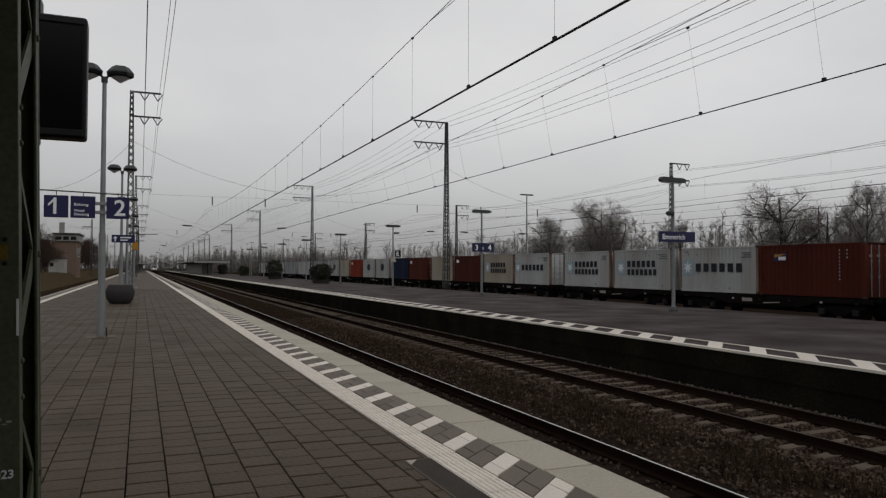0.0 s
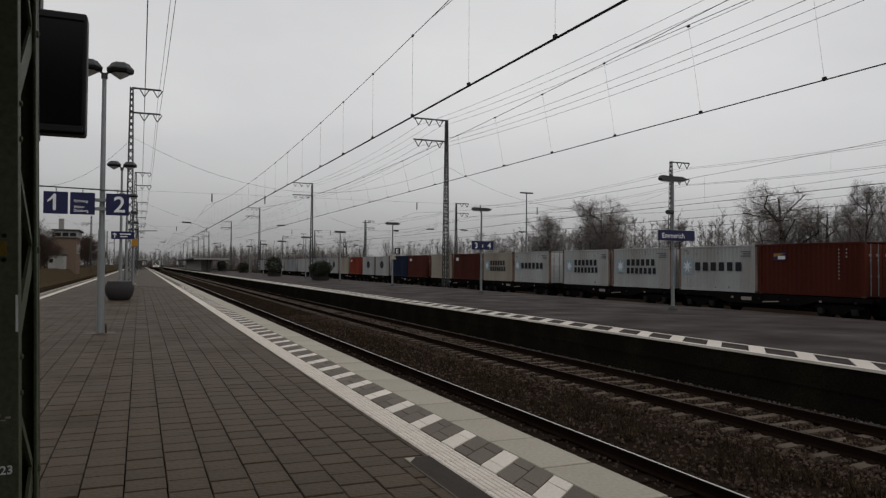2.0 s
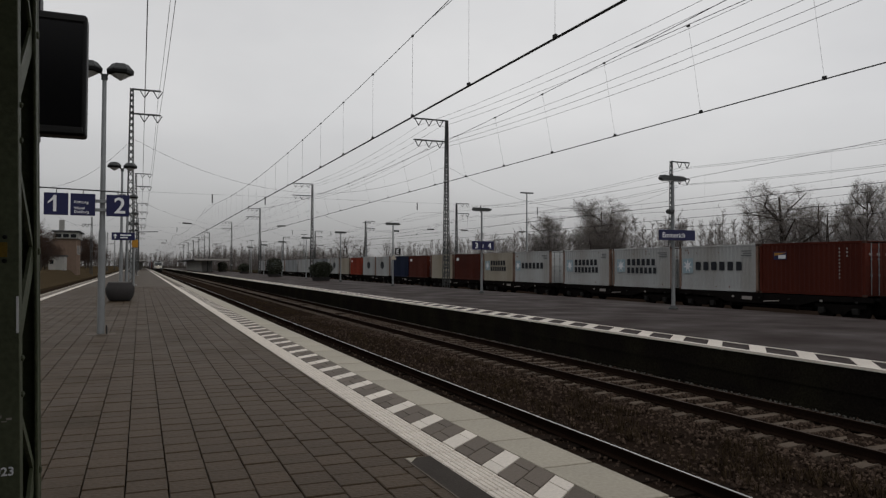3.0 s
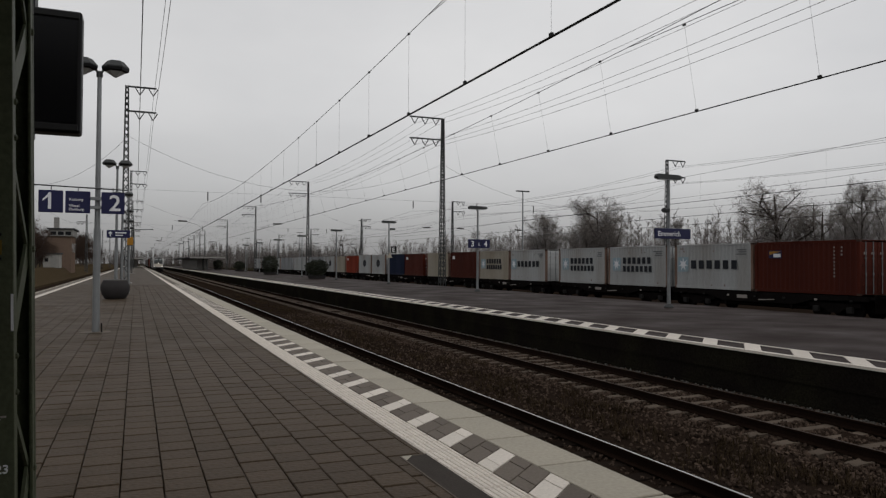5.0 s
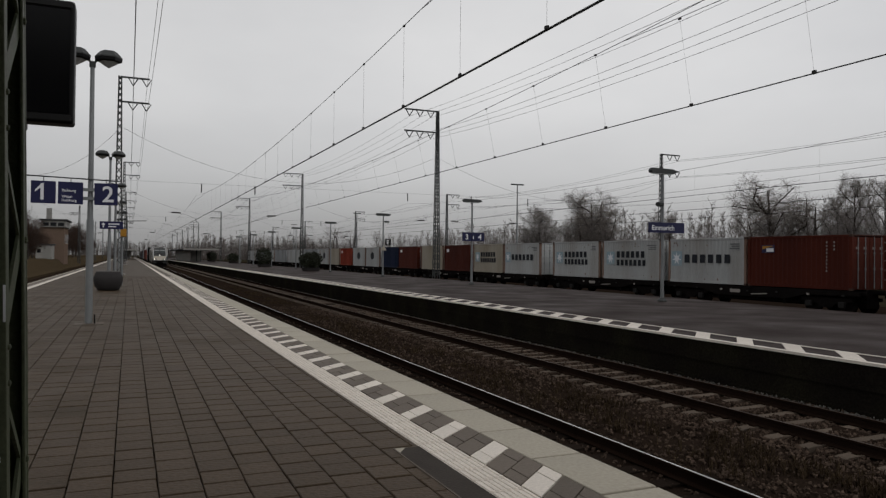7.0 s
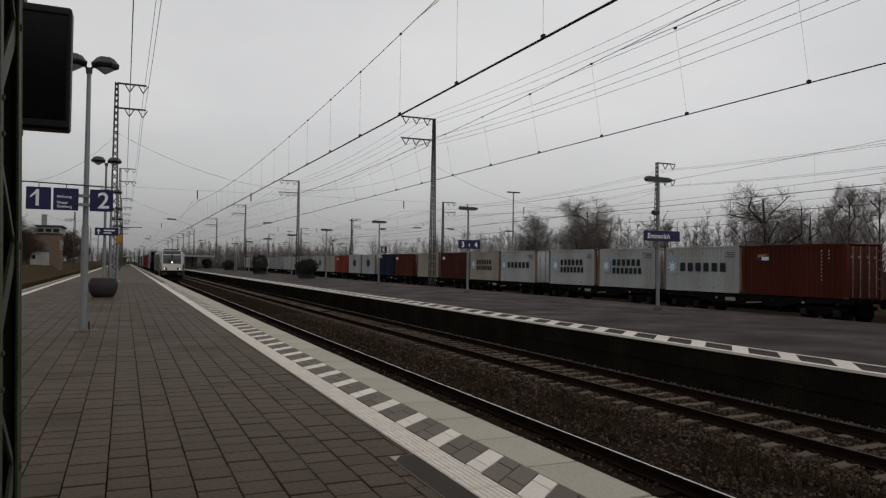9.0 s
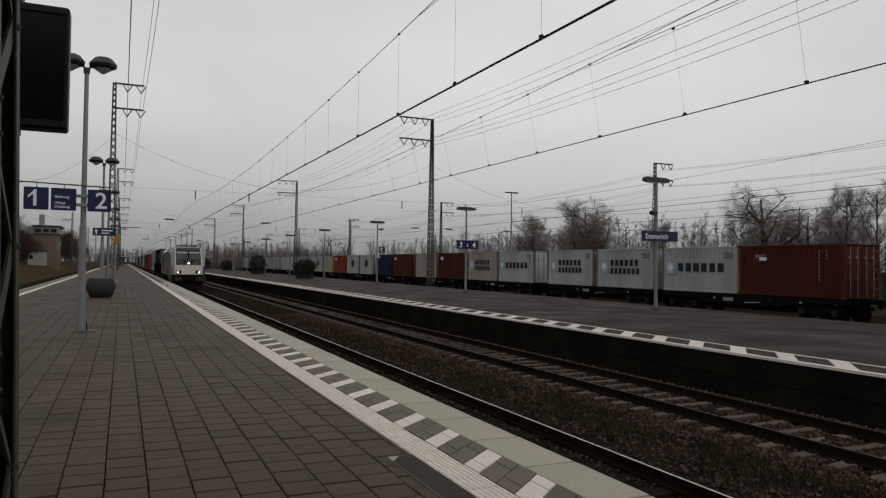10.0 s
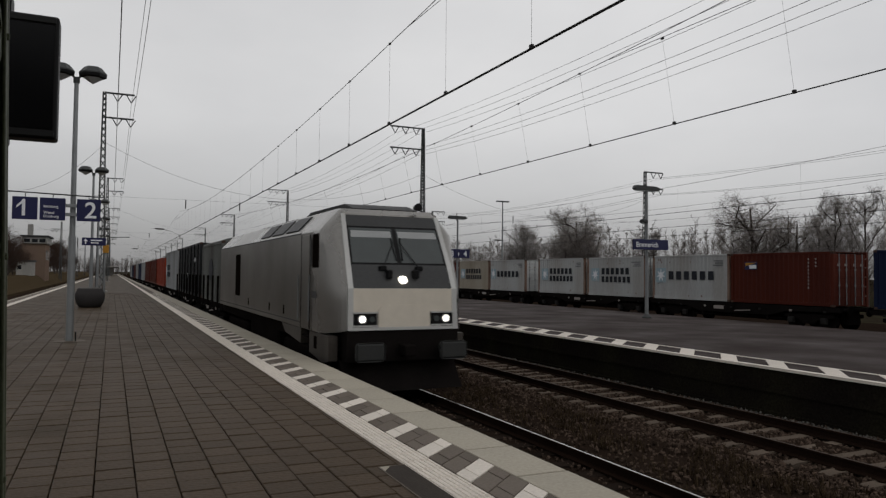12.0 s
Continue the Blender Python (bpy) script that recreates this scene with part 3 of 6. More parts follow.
def container(x, y, z, length, mat, label, height=2.591, mark=None, group="containers"):
    """A shipping container whose near end is at y, seen from the side of lower x."""
    ct = thing("shipping_container", x, y, z, label, "container", group)
    w = 2.438

    def ribs(a, b, u0):
        out, n = [], max(6, int((b - a) / 0.278))
        st = (b - a) / n
        for k in range(n):
            s = a + k * st
            out += [(s, 0.0), (s + st * 0.3, 0.0), (s + st * 0.5, 0.02), (s + st * 0.8, 0.02)]
        out.append((b, 0.0))
        return out
    for side, x0, sgn in (("side_panel", -w / 2 + 0.02, 1), ("side_panel", w / 2 - 0.02, -1)):
        pts = [(x0 + sgn * d, s) for s, d in ribs(0.1, length - 0.1, 0)]
        n = len(pts)
        v = [(px, py, 0.14) for px, py in pts] + [(px, py, height - 0.1) for px, py in pts]
        part(side, Geo().add(v, [(i, i + 1, n + i + 1, n + i) for i in range(n - 1)]), mat, ct, fix=False)
    part("roof_panel", Geo().box(-w / 2 + 0.03, w / 2 - 0.03, 0.03, length - 0.03, height - 0.06, height - 0.02), mat, ct)
    part("floor_frame", Geo().box(-w / 2 + 0.03, w / 2 - 0.03, 0.03, length - 0.03, 0.05, 0.15), mat, ct)
    part("end_wall", Geo().box(-w / 2 + 0.05, w / 2 - 0.05, length - 0.07, length - 0.03, 0.12, height - 0.1), mat, ct)
    for sx in (-1, 1):
        part("top_rail", Geo().box(sx * w / 2 - 0.03 - 0.03 * sx, sx * w / 2 + 0.03 - 0.03 * sx, 0.12, length - 0.12, height - 0.12, height - 0.01, 0.01), mat, ct)
        part("bottom_rail", Geo().box(sx * w / 2 - 0.03 - 0.03 * sx, sx * w / 2 + 0.03 - 0.03 * sx, 0.12, length - 0.12, 0.02, 0.17, 0.01), mat, ct)
        for y0 in (0.0, length - 0.16):
            part("corner_post", Geo().box(sx * (w / 2 - 0.08) - 0.08, sx * (w / 2 - 0.08) + 0.08, y0, y0 + 0.16, 0.0, height, 0.012), RUST_POST if mat in (BOX_WHITE, BOX_CREAM) else mat, ct)
        d = part("door", Geo().box(min(0.01 * sx, sx * 1.06), max(0.01 * sx, sx * 1.06), 0.04, 0.09, 0.14, height - 0.12, 0.01), mat, ct)
        for z in (0.5, 0.95, 1.4, 1.85, 2.25):
            part("door_rib", Geo().box(min(0.06 * sx, sx * 1.02), max(0.06 * sx, sx * 1.02), 0.022, 0.041, z - 0.06, z + 0.06, 0.006), mat, d)
            part("hinge", Geo().box(sx * 1.1 - 0.05, sx * 1.1 + 0.05, 0.01, 0.05, z - 0.04, z + 0.04, 0.008), GREY_MARK if mat is BOX_RED else mat, d)
        for u in (0.3, 0.8):
            part("door_plate", Geo().box(sx * u - 0.1, sx * u + 0.08, 0.03, 0.042, 1.86, 2.02), GREY_MARK, d)
            part("lock_rod", Geo().tube((sx * u, 0.015, 0.1), (sx * u, 0.015, height - 0.1), 0.022, 0.022, 6).box(sx * u - 0.05, sx * u + 0.05, 0.0, 0.04, 0.95, 1.05).box(sx * u - 0.05, sx * u + 0.05, 0.0, 0.04, 1.7, 1.76), GALV, d)
    for y0 in (0.0, length - 0.17):
        for z0 in (0.0, height - 0.115):
            part("corner_casting", Geo().box(-w / 2 - 0.004, -w / 2 + 0.15, y0 - 0.004, y0 + 0.174, z0 - 0.002, z0 + 0.117, 0.012), RUST_CAST, ct)
    xs = -w / 2 - 0.006
    if mat is BOX_WHITE and y < 60:
        wear = random.Random(int(y * 10))
        for _ in range(9):
            a, z0, h = wear.uniform(0.2, length - 0.4), wear.choice((0.2, 0.3, height - 0.3, height - 0.45)), wear.uniform(0.04, 0.13)
            part("rust_scuff", Geo().prism([(a, z0), (a + h * 0.8, z0 + h * 0.1), (a + h * 0.5, z0 + h), (a + h * 0.1, z0 + h * 0.7)], "x", xs - 0.002, xs + 0.004), RUST_POST, ct)
        for z0 in (2.2, 2.08, 1.96):
            part("code_bar", Geo().box(xs - 0.006, xs + 0.004, 0.45, 0.45 + wear.uniform(0.5, 0.9), z0, z0 + 0.06), GREY_TEXT, ct)
    if mark in ("one_row", "two_rows"):
        c = length - (0.75 if mark == "one_row" else 0.95)
        star = []
        for k in range(14):
            r = 0.40 if k % 2 == 0 else 0.15
            star.append((c + r * math.sin(k * math.tau / 14), 1.42 + r * math.cos(k * math.tau / 14)))
        em = part("emblem", Geo().box(xs - 0.006, xs, c - 0.44, c + 0.44, 0.98, 1.86), FADED_BLUE, ct, "faded pale blue square with a white star")
        part("star", Geo().prism(star, "x", xs - 0.014, xs - 0.004), WHITE, em)
        if mark == "one_row":
            bars(ct, xs, length - 1.42, 1.18, 3.75, 0.48, 6, LETTER)
        else:
            bars(ct, xs, length - 1.65, 1.45, 3.0, 0.42, 6, LETTER)
            bars(ct, xs, length - 1.65, 0.93, 3.1, 0.38, 7, LETTER)
    elif mark == "plate":
        part("emblem", Geo().box(xs - 0.01, xs, length - 1.75, length - 0.95, 1.75, 2.15), BLUE, ct)
        part("emblem", Geo().box(xs - 0.014, xs, length - 1.7, length - 1.25, 1.8, 1.98), WHITE, ct)
        part("emblem", Geo().prism([(length - 1.72, 2.1), (length - 1.0, 1.93), (length - 1.0, 2.1)], "x", xs - 0.014, xs), YELLOW, ct)
        for k in range(9):
            part("lettering_block", Geo().box(xs - 0.01, xs, 1.27, 1.33, 2.2 - k * 0.17, 2.28 - k * 0.17), GREY_MARK, ct)
        for k in range(3):
            part("lettering_block", Geo().box(xs - 0.01, xs, 0.87, 0.94, 2.2 - k * 0.17, 2.28 - k * 0.17), GREY_MARK, ct)
    elif mark == "small":
        part("emblem", Geo().box(xs - 0.01, xs, length - 1.2, length - 0.6, 1.9, 2.2), WHITE, ct)
    elif mark == "oval":
        part("emblem", Geo().prism([(length / 2 + 0.75 * math.cos(k * math.tau / 20), 1.45 + 0.5 * math.sin(k * math.tau / 20)) for k in range(20)], "x", xs - 0.01, xs), LETTER, ct)
    return ct


def wheelset(parent, y):
    w = part("wheelset", Geo().tube((-0.78, y, 0.46), (0.78, y, 0.46), 0.08, 0.08, 8), UNDER, parent)
    for s in (-1, 1):
        part("wheel", Geo().tube((s * 0.70, y, 0.46), (s * 0.82, y, 0.46), 0.46, 0.46, 20).tube((s * 0.66, y, 0.46), (s * 0.70, y, 0.46), 0.49, 0.49, 20), UNDER, w)


def wagon(x, y, length, group, label="dark flat container wagon with two bogies"):
    """A container flat wagon from y on, its deck about 1.16 m above the rail."""
    wg = thing("container_wagon", x, y, RAIL_Z, label, "wagon", group)
    for s in (-1, 1):
        m = length / 2
        part("side_sill", Geo().prism([(0.3, 1.14), (length - 0.3, 1.14), (length - 0.3, 0.92), (length - 3.2, 0.88), (m + 2.4, 0.62), (m - 2.4, 0.62), (3.2, 0.88), (0.3, 0.92)], "x", s * 1.12 - 0.09, s * 1.12 + 0.09), UNDER, wg)
    # added dark box that closes the bright gap under the wagon, in place of shade
    part("shade_filler", Geo().box(-0.4, 0.4, 0.5, length - 0.5, 0.34, 1.0), UNDER, wg)
    part("brake_rod", Geo().tube((-1.0, 3.6, 0.5), (-1.0, length - 3.6, 0.46), 0.035, 0.035, 6), UNDER, wg)
    for yc in (length / 2 - 2.2, length / 2 + 2.2):
        part("truss_post", Geo().box(-1.16, -1.08, yc - 0.06, yc + 0.06, 0.36, 0.7), UNDER, wg)
    part("deck_frame", Geo().box(-1.05, 1.05, 0.3, length - 0.3, 1.02, 1.12), UNDER, wg)
    for yc in (1.35, length / 2, length - 1.35):
        part("cross_bearer", Geo().box(-1.25, 1.25, yc - 0.15, yc + 0.15, 0.95, 1.15), UNDER, wg)
    for yb in (2.1, length - 2.1):
        bg = part("bogie_frame", Geo().prism([(yb - 1.35, 0.62), (yb - 0.5, 0.5), (yb - 0.3, 0.32), (yb + 0.3, 0.32), (yb + 0.5, 0.5), (yb + 1.35, 0.62), (yb + 1.35, 0.78), (yb - 1.35, 0.78)], "x", 0.94, 1.06)
                  .prism([(yb - 1.35, 0.62), (yb - 0.5, 0.5), (yb - 0.3, 0.32), (yb + 0.3, 0.32), (yb + 0.5, 0.5), (yb + 1.35, 0.62), (yb + 1.35, 0.78), (yb - 1.35, 0.78)], "x", -1.06, -0.94)
                  .box(-0.95, 0.95, yb - 0.2, yb + 0.2, 0.55, 0.8), UNDER, wg)
        for yw in (yb - 0.9, yb + 0.9):
            wheelset(bg, yw)
            for s in (-1, 1):
                part("axle_box", Geo().box(s * 1.1 - 0.1, s * 1.1 + 0.1, yw - 0.16, yw + 0.16, 0.33, 0.62, 0.03), AXLE_BOX, bg)
    for k in range(7):
        yk = 1.0 + k * (length - 2.0) / 6
        part("lashing_hook", Geo().box(-1.25, -1.2, yk, yk + 0.14, 0.86, 0.96, 0.01), GREY_MARK if k % 3 == 1 else AXLE_BOX, wg)
    part("brake_lever", Geo().tube((-1.24, length / 2 - 1.2, 0.8), (-1.24, length / 2 - 0.2, 0.74), 0.03, 0.03, 6), GREY_MARK, wg)
    part("air_tank", Geo().tube((-0.7, length / 2 + 0.4, 0.66), (-0.7, length / 2 + 1.7, 0.66), 0.2, 0.2, 12), UNDER, wg)
    part("data_plate", Geo().box(-1.222, -1.208, length / 2 + 0.6, length / 2 + 1.3, 0.78, 0.96), GREY_MARK, wg)
    for ye, d in ((0.3, -1), (length - 0.3, 1)):
        for s in (-1, 1):
            part("buffer", Geo().tube((s * 0.875, ye, 1.02), (s * 0.875, ye + d * 0.28, 1.02), 0.09, 0.09, 10).tube((s * 0.875, ye + d * 0.25, 1.02), (s * 0.875, ye + d * 0.3, 1.02), 0.22, 0.22, 14), UNDER, wg)
    return wg


STILL = "containers of the standing train"
DECK = RAIL_Z + 1.162
for y, n, mat, mark, label in (
        (8.6, 12.19, BOX_BLUE, None, "dark blue forty-foot container on a standing wagon"),
        (22.72, 6.058, BOX_RED, "plate", "oxide-red container with white code marks on a standing wagon"),
        (28.88, 6.058, BOX_WHITE, "one_row", "off-white container with star emblem and one dark line"),
        (35.6, 6.058, BOX_WHITE, "two_rows", "off-white container with star emblem and two dark lines"),
        (41.95, 6.058, BOX_WHITE, "two_rows", "off-white container with star emblem and two dark lines"),
        (49.95, 6.058, BOX_WHITE, "one_row", "off-white container with star emblem and one dark line"),
        (56.12, 6.058, BOX_CREAM, "two_rows", "cream container with two dark lines of marking"),
        (63.0, 6.058, BOX_RED, "small", "oxide-red container with a small white mark"),
        (69.5, 6.058, BOX_CREAM, None, "plain cream container behind the lattice mast"),
        (76.9, 6.058, BOX_RED, "small", "oxide-red container with a small white mark"),
        (83.3, 6.058, BOX_BLUE, None, "dark blue container on a standing wagon"),
        (90.4, 6.058, BOX_WHITE, "oval", "off-white container with a dark oval mark"),
        (96.7, 6.058, BOX_WHITE, "oval", "off-white container with a dark oval mark"),
        (103.4, 6.058, BOX_ORANGE, "small", "orange-red container with a small white mark"),
        (110.2, 6.058, BOX_CREAM, None, "plain cream container on a standing wagon"),
        (116.6, 6.058, BOX_WHITE, "oval", "off-white container with a dark oval mark"),
        (124.5, 12.19, BOX_GREY, None, "grey forty-foot container on a standing wagon"),
        (138.2, 12.19, BOX_WHITE, None, "off-white forty-foot container on a standing wagon"),
        (152.0, 12.19, BOX_GREY, None, "grey forty-foot container on a standing wagon"),
        (165.6, 12.19, BOX_WHITE, None, "off-white forty-foot container on a standing wagon"),
        (179.3, 12.19, BOX_GREY, None, "grey forty-foot container on a standing wagon"),
        (193.0, 12.19, BOX_WHITE, None, "off-white forty-foot container on a standing wagon")):
    container(YARD_X, y, DECK, n, mat, label, mark=mark, group=STILL)
for y, n in ((7.95, 13.3), (22.1, 13.2), (35.2, 13.4), (49.4, 13.3), (62.6, 13.5), (76.5, 13.4), (90.0, 13.2), (103.1, 14.0),
             (123.9, 13.4), (137.6, 13.4), (151.3, 13.4), (165.0, 13.4), (178.7, 13.4), (192.4, 13.4)):
    wagon(YARD_X, y, n, "wagons of the standing train")

# ---- the moving train ----
MOVERS = []


def loft(sections):
    """Skin through cross sections of equal point count, closed at both ends."""
    n = len(sections[0])
    g = Geo()
    pts = [p for s in sections for p in s]
    f = [(k * n + i, k * n + (i + 1) % n, (k + 1) * n + (i + 1) % n, (k + 1) * n + i) for k in range(len(sections) - 1) for i in range(n)]
    f += [tuple(range(n - 1, -1, -1)), tuple(range((len(sections) - 1) * n, len(sections) * n))]
    return g.add(pts, f)


def locomotive():
    """A four-axle locomotive; y = 0 at the foot of its face, z = 0 at platform level."""
    lo = thing("locomotive", NEAR_X, 13.6, 0, "silver-grey locomotive with cream nose panel and lit headlamps", "locomotive")
    L, W = 16.5, 1.49

    def section(y, half, low, eave, ridge, rh):
        return [(-half, y, low), (half, y, low), (half, y, eave), (rh, y, ridge), (-rh, y, ridge), (-half, y, eave)]
    # plan of the cab: the face is narrower than the body, the cheeks slope back
    secs = [section(1.08, W, 0.5, 2.63, 3.12, 1.04), section(1.5, W, 0.5, 2.65, 3.15, 1.02), section(L - 0.6, W, 0.5, 2.65, 3.15, 1.02), section(L, W - 0.08, 0.5, 2.5, 2.95, 0.95)]
    bevelled(part("body", loft(secs), SILVER, lo, "silver-grey painted body"), 0.05, 3)

    def on_face(u, z, out=0.0):
        """A point of the sloping face: u across, z up."""
        ys = [(0.62, 0.0), (1.45, 0.06), (1.93, 0.30), (3.02, 0.92)]
        for (za, ya), (zb, yb) in zip(ys, ys[1:]):
            if z <= zb:
                break
        k = (z - za) / (zb - za)
        return (u, ya + (yb - ya) * k - out, z)

    # the cab: a flat sloping face, and cheeks that round back into the sides
    heights = [0.62, 0.9, 1.2, 1.45, 1.93, 2.3, 2.6, 2.74, 2.88, 3.02]
    cab = Geo()
    edge = []
    for z in heights:
        half = 1.20 - 0.01 * (z - 0.62) / 0.83 if z < 1.45 else 1.19 - 0.09 * (z - 1.45) / 1.57
        k = max(0.0, (z - 2.6) / 0.42)
        rear = Vector((W - 0.45 * k, 1.08, 0.5 if z < 0.7 else z + (0.03 if k else 0.0) + 0.07 * k))
        edge.append((Vector(on_face(half, z)), rear))
    for s in (-1, 1):
        pts = []
        for f, r in edge:
            for n in range(7):
                u = n / 6
                ex, ey = 0.25 * u + 0.75 * math.sin(u * math.pi / 2), 0.25 * u + 0.75 * (1 - math.cos(u * math.pi / 2))
                pts.append((s * (f.x + (r.x - f.x) * ex), f.y + (r.y - f.y) * ey, f.z + (r.z - f.z) * u))
        cab.add(pts, [(j * 7 + i, j * 7 + i + 1, j * 7 + i + 8, j * 7 + i + 7) for j in range(len(heights) - 1) for i in range(6)])
    for (f, r), (f2, r2) in zip(edge, edge[1:]):
        cab.add([(-f.x, f.y, f.z), f, f2, (-f2.x, f2.y, f2.z)], [(0, 1, 2, 3)])
    f, r = edge[-1]
    cab.add([(-f.x, f.y, f.z), f, r, (-r.x, r.y, r.z)], [(0, 1, 2, 3)])
    f, r = edge[0]
    cab.add([(-f.x, f.y, f.z), f, r, (-r.x, r.y, r.z)], [(0, 1, 2, 3)])
    part("cab", cab, SILVER, lo, "rounded silver-grey cab", smooth=True)

    def patch(name, pts, mat, out=0.02, parent=lo, label=""):
        n = len(pts)
        v = [on_face(u, z, out) for u, z in pts] + [on_face(u, z, out - 0.05) for u, z in pts]
        return part(name, Geo().add(v, [tuple(range(n)), tuple(range(2 * n - 1, n - 1, -1))] + [(i, n + i, n + (i + 1) % n, (i + 1) % n) for i in range(n)]), mat, parent, label)
    for s in (-1, 1):
        patch("front_pillar", [(s * 1.08, 0.66), (s * 1.19, 0.66), (s * 1.18, 1.45), (s * 1.07, 1.45)], SILVER_EDGE, 0.03, label="bright silver edge of the face")
        patch("front_pillar", [(s * 1.07, 1.45), (s * 1.18, 1.45), (s * 1.165, 1.93), (s * 1.06, 1.93)], SILVER_EDGE, 0.03)
        patch("front_pillar", [(s * 1.06, 1.93), (s * 1.165, 1.93), (s * 1.10, 3.0), (s * 1.01, 3.0)], SILVER_EDGE, 0.03)
    patch("nose_panel", [(-1.08, 0.98), (1.08, 0.98), (1.07, 1.45), (-1.07, 1.45)], LOCO_WHITE, 0.025, label="cream-white upper nose panel")
    patch("nose_panel", [(-0.56, 0.66), (0.56, 0.66), (0.56, 1.02), (0.46, 1.12), (-0.46, 1.12), (-0.56, 1.02)], LOCO_WHITE, 0.045, label="cream-white centre nose panel")
    patch("lower_edge", [(-1.19, 0.62), (1.19, 0.62), (1.19, 0.68), (-1.19, 0.68)], SILVER_EDGE, 0.05)
    patch("dark_panel", [(-1.07, 1.45), (1.07, 1.45), (1.06, 1.93), (-1.06, 1.93)], LOCO_GREY, 0.02, label="dark grey panel below the windscreen")
    patch("brow_panel", [(-1.03, 2.74), (1.03, 2.74), (1.0, 2.98), (-1.0, 2.98)], LOCO_GREY, 0.02, label="dark grey brow panel")
    patch("screen_frame", [(-1.06, 1.93), (1.06, 1.93), (1.02, 2.74), (-1.02, 2.74)], BLACK, 0.015)
    for s in (-1, 1):
        pane = patch("windscreen", [(s * 0.05, 1.97), (s * 1.01, 1.97), (s * 0.98, 2.70), (s * 0.05, 2.70)], LOCO_GLASS, 0.025, label="dark tinted windscreen pane")
        patch("sun_blind", [(s * 0.08, 2.50), (s * 0.96, 2.50), (s * 0.95, 2.64), (s * 0.08, 2.64)], LOCO_BLIND, 0.03, pane)
        a, b = on_face(s * 0.40, 1.86, 0.07), on_face(s * 0.06, 2.42, 0.07)
        part("wiper", Geo().tube(a, b, 0.011, 0.008, 6).tube(on_face(s * 0.07, 2.02, 0.05), on_face(s * 0.10, 2.5, 0.05), 0.011, 0.011, 6).box(a[0] - 0.08, a[0] + 0.08, a[1] - 0.02, a[1] + 0.06, a[2] - 0.05, a[2] + 0.05, 0.015), BLACK, lo)
        part("marker_lamp", Geo().tube(on_face(s * 0.29, 1.74, 0.05), on_face(s * 0.29, 1.74, -0.05), 0.055, 0.055, 14).box(s * 0.29 - 0.06, s * 0.29 + 0.06, 0.05, 0.22, 1.65, 1.83, 0.02), BLACK, lo)
        hb = patch("headlamp_housing", [(s * 0.60, 0.73), (s * 1.07, 0.73), (s * 1.07, 0.95), (s * 0.60, 0.95)], BLACK, 0.04)
        part("headlamp_frame", Geo().box(min(s * 0.57, s * 1.1), max(s * 0.57, s * 1.1), -0.055, -0.03, 0.955, 0.985).box(min(s * 0.57, s * 1.1), max(s * 0.57, s * 1.1), -0.055, -0.03, 0.69, 0.72), SILVER_EDGE, hb)
        part("headlamp", Geo().tube((s * 0.905, -0.065, 0.84), (s * 0.905, -0.02, 0.84), 0.066, 0.066, 18), LAMP_ON, hb, "lit white headlamp")
        part("reflector", Geo().tube((s * 0.905, -0.058, 0.84), (s * 0.905, -0.02, 0.84), 0.088, 0.088, 18), LAMP_GLASS, hb)
        part("tail_lamp", Geo().tube((s * 0.70, -0.055, 0.84), (s * 0.70, -0.02, 0.84), 0.06, 0.06, 14), LOCO_GLASS, hb)
        part("buffer", Geo().box(s * 0.88 - 0.3, s * 0.88 + 0.3, -0.52, -0.46, 0.05, 0.42, 0.05).tube((s * 0.88, -0.46, 0.24), (s * 0.88, 0.3, 0.24), 0.13, 0.13, 12), BUFFER, lo)
        # sides
        x = s * W
        part("side_wall", Geo().box(x - 0.006, x + 0.006, 1.62, L - 0.62, 0.52, 2.63), LOCO_SIDE, lo, "silver side wall darkened as if shaded, with dirt stains")
        part("cab_window", Geo().box(x - 0.012, x + 0.012, 1.12, 1.60, 1.86, 2.58, 0.008), VOID, lo)
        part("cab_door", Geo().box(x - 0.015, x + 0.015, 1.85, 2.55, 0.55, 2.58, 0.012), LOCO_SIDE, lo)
        part("door_gap", Geo().box(x - 0.011, x + 0.011, 2.57, 2.62, 0.53, 2.6), VOID, lo)
        part("door_gap", Geo().box(x - 0.011, x + 0.011, 1.76, 1.82, 0.53, 2.6), VOID, lo)
        part("cheek_lamp", Geo().box(s * 1.42 - 0.03, s * 1.42 + 0.03, 0.78, 0.86, 1.52, 1.64, 0.01), BLACK, lo)
        part("handrail", Geo().tube((x + s * 0.05, 1.72, 0.7), (x + s * 0.05, 1.72, 1.7), 0.018, 0.018, 6).tube((x + s * 0.05, 2.7, 0.7), (x + s * 0.05, 2.7, 1.7), 0.018, 0.018, 6), GALV, lo)
        part("side_vent", Geo().box(x - 0.012, x + 0.012, 11.1, 12.1, 0.95, 2.35, 0.01), VOID, lo, "dark side grille")
        for z in (0.62, 2.62):
            part("waist_line", Geo().box(x - 0.01, x + 0.014, 2.7, L - 0.7, z, z + 0.03), LOCO_GREY, lo)
        for y0 in (3.2, 4.9, 6.6):
            ob = part("roof_grille", Geo().box(-0.03, 0.03, y0, y0 + 1.35, 0.10, 0.58, 0.012), LOCO_GREY, lo, "dark roof-slope grille")
            ob.matrix_basis = Matrix.Translation((x, 0, 2.65)) @ Euler((0, -s * math.atan2(0.47, 0.50), 0)).to_matrix().to_4x4()
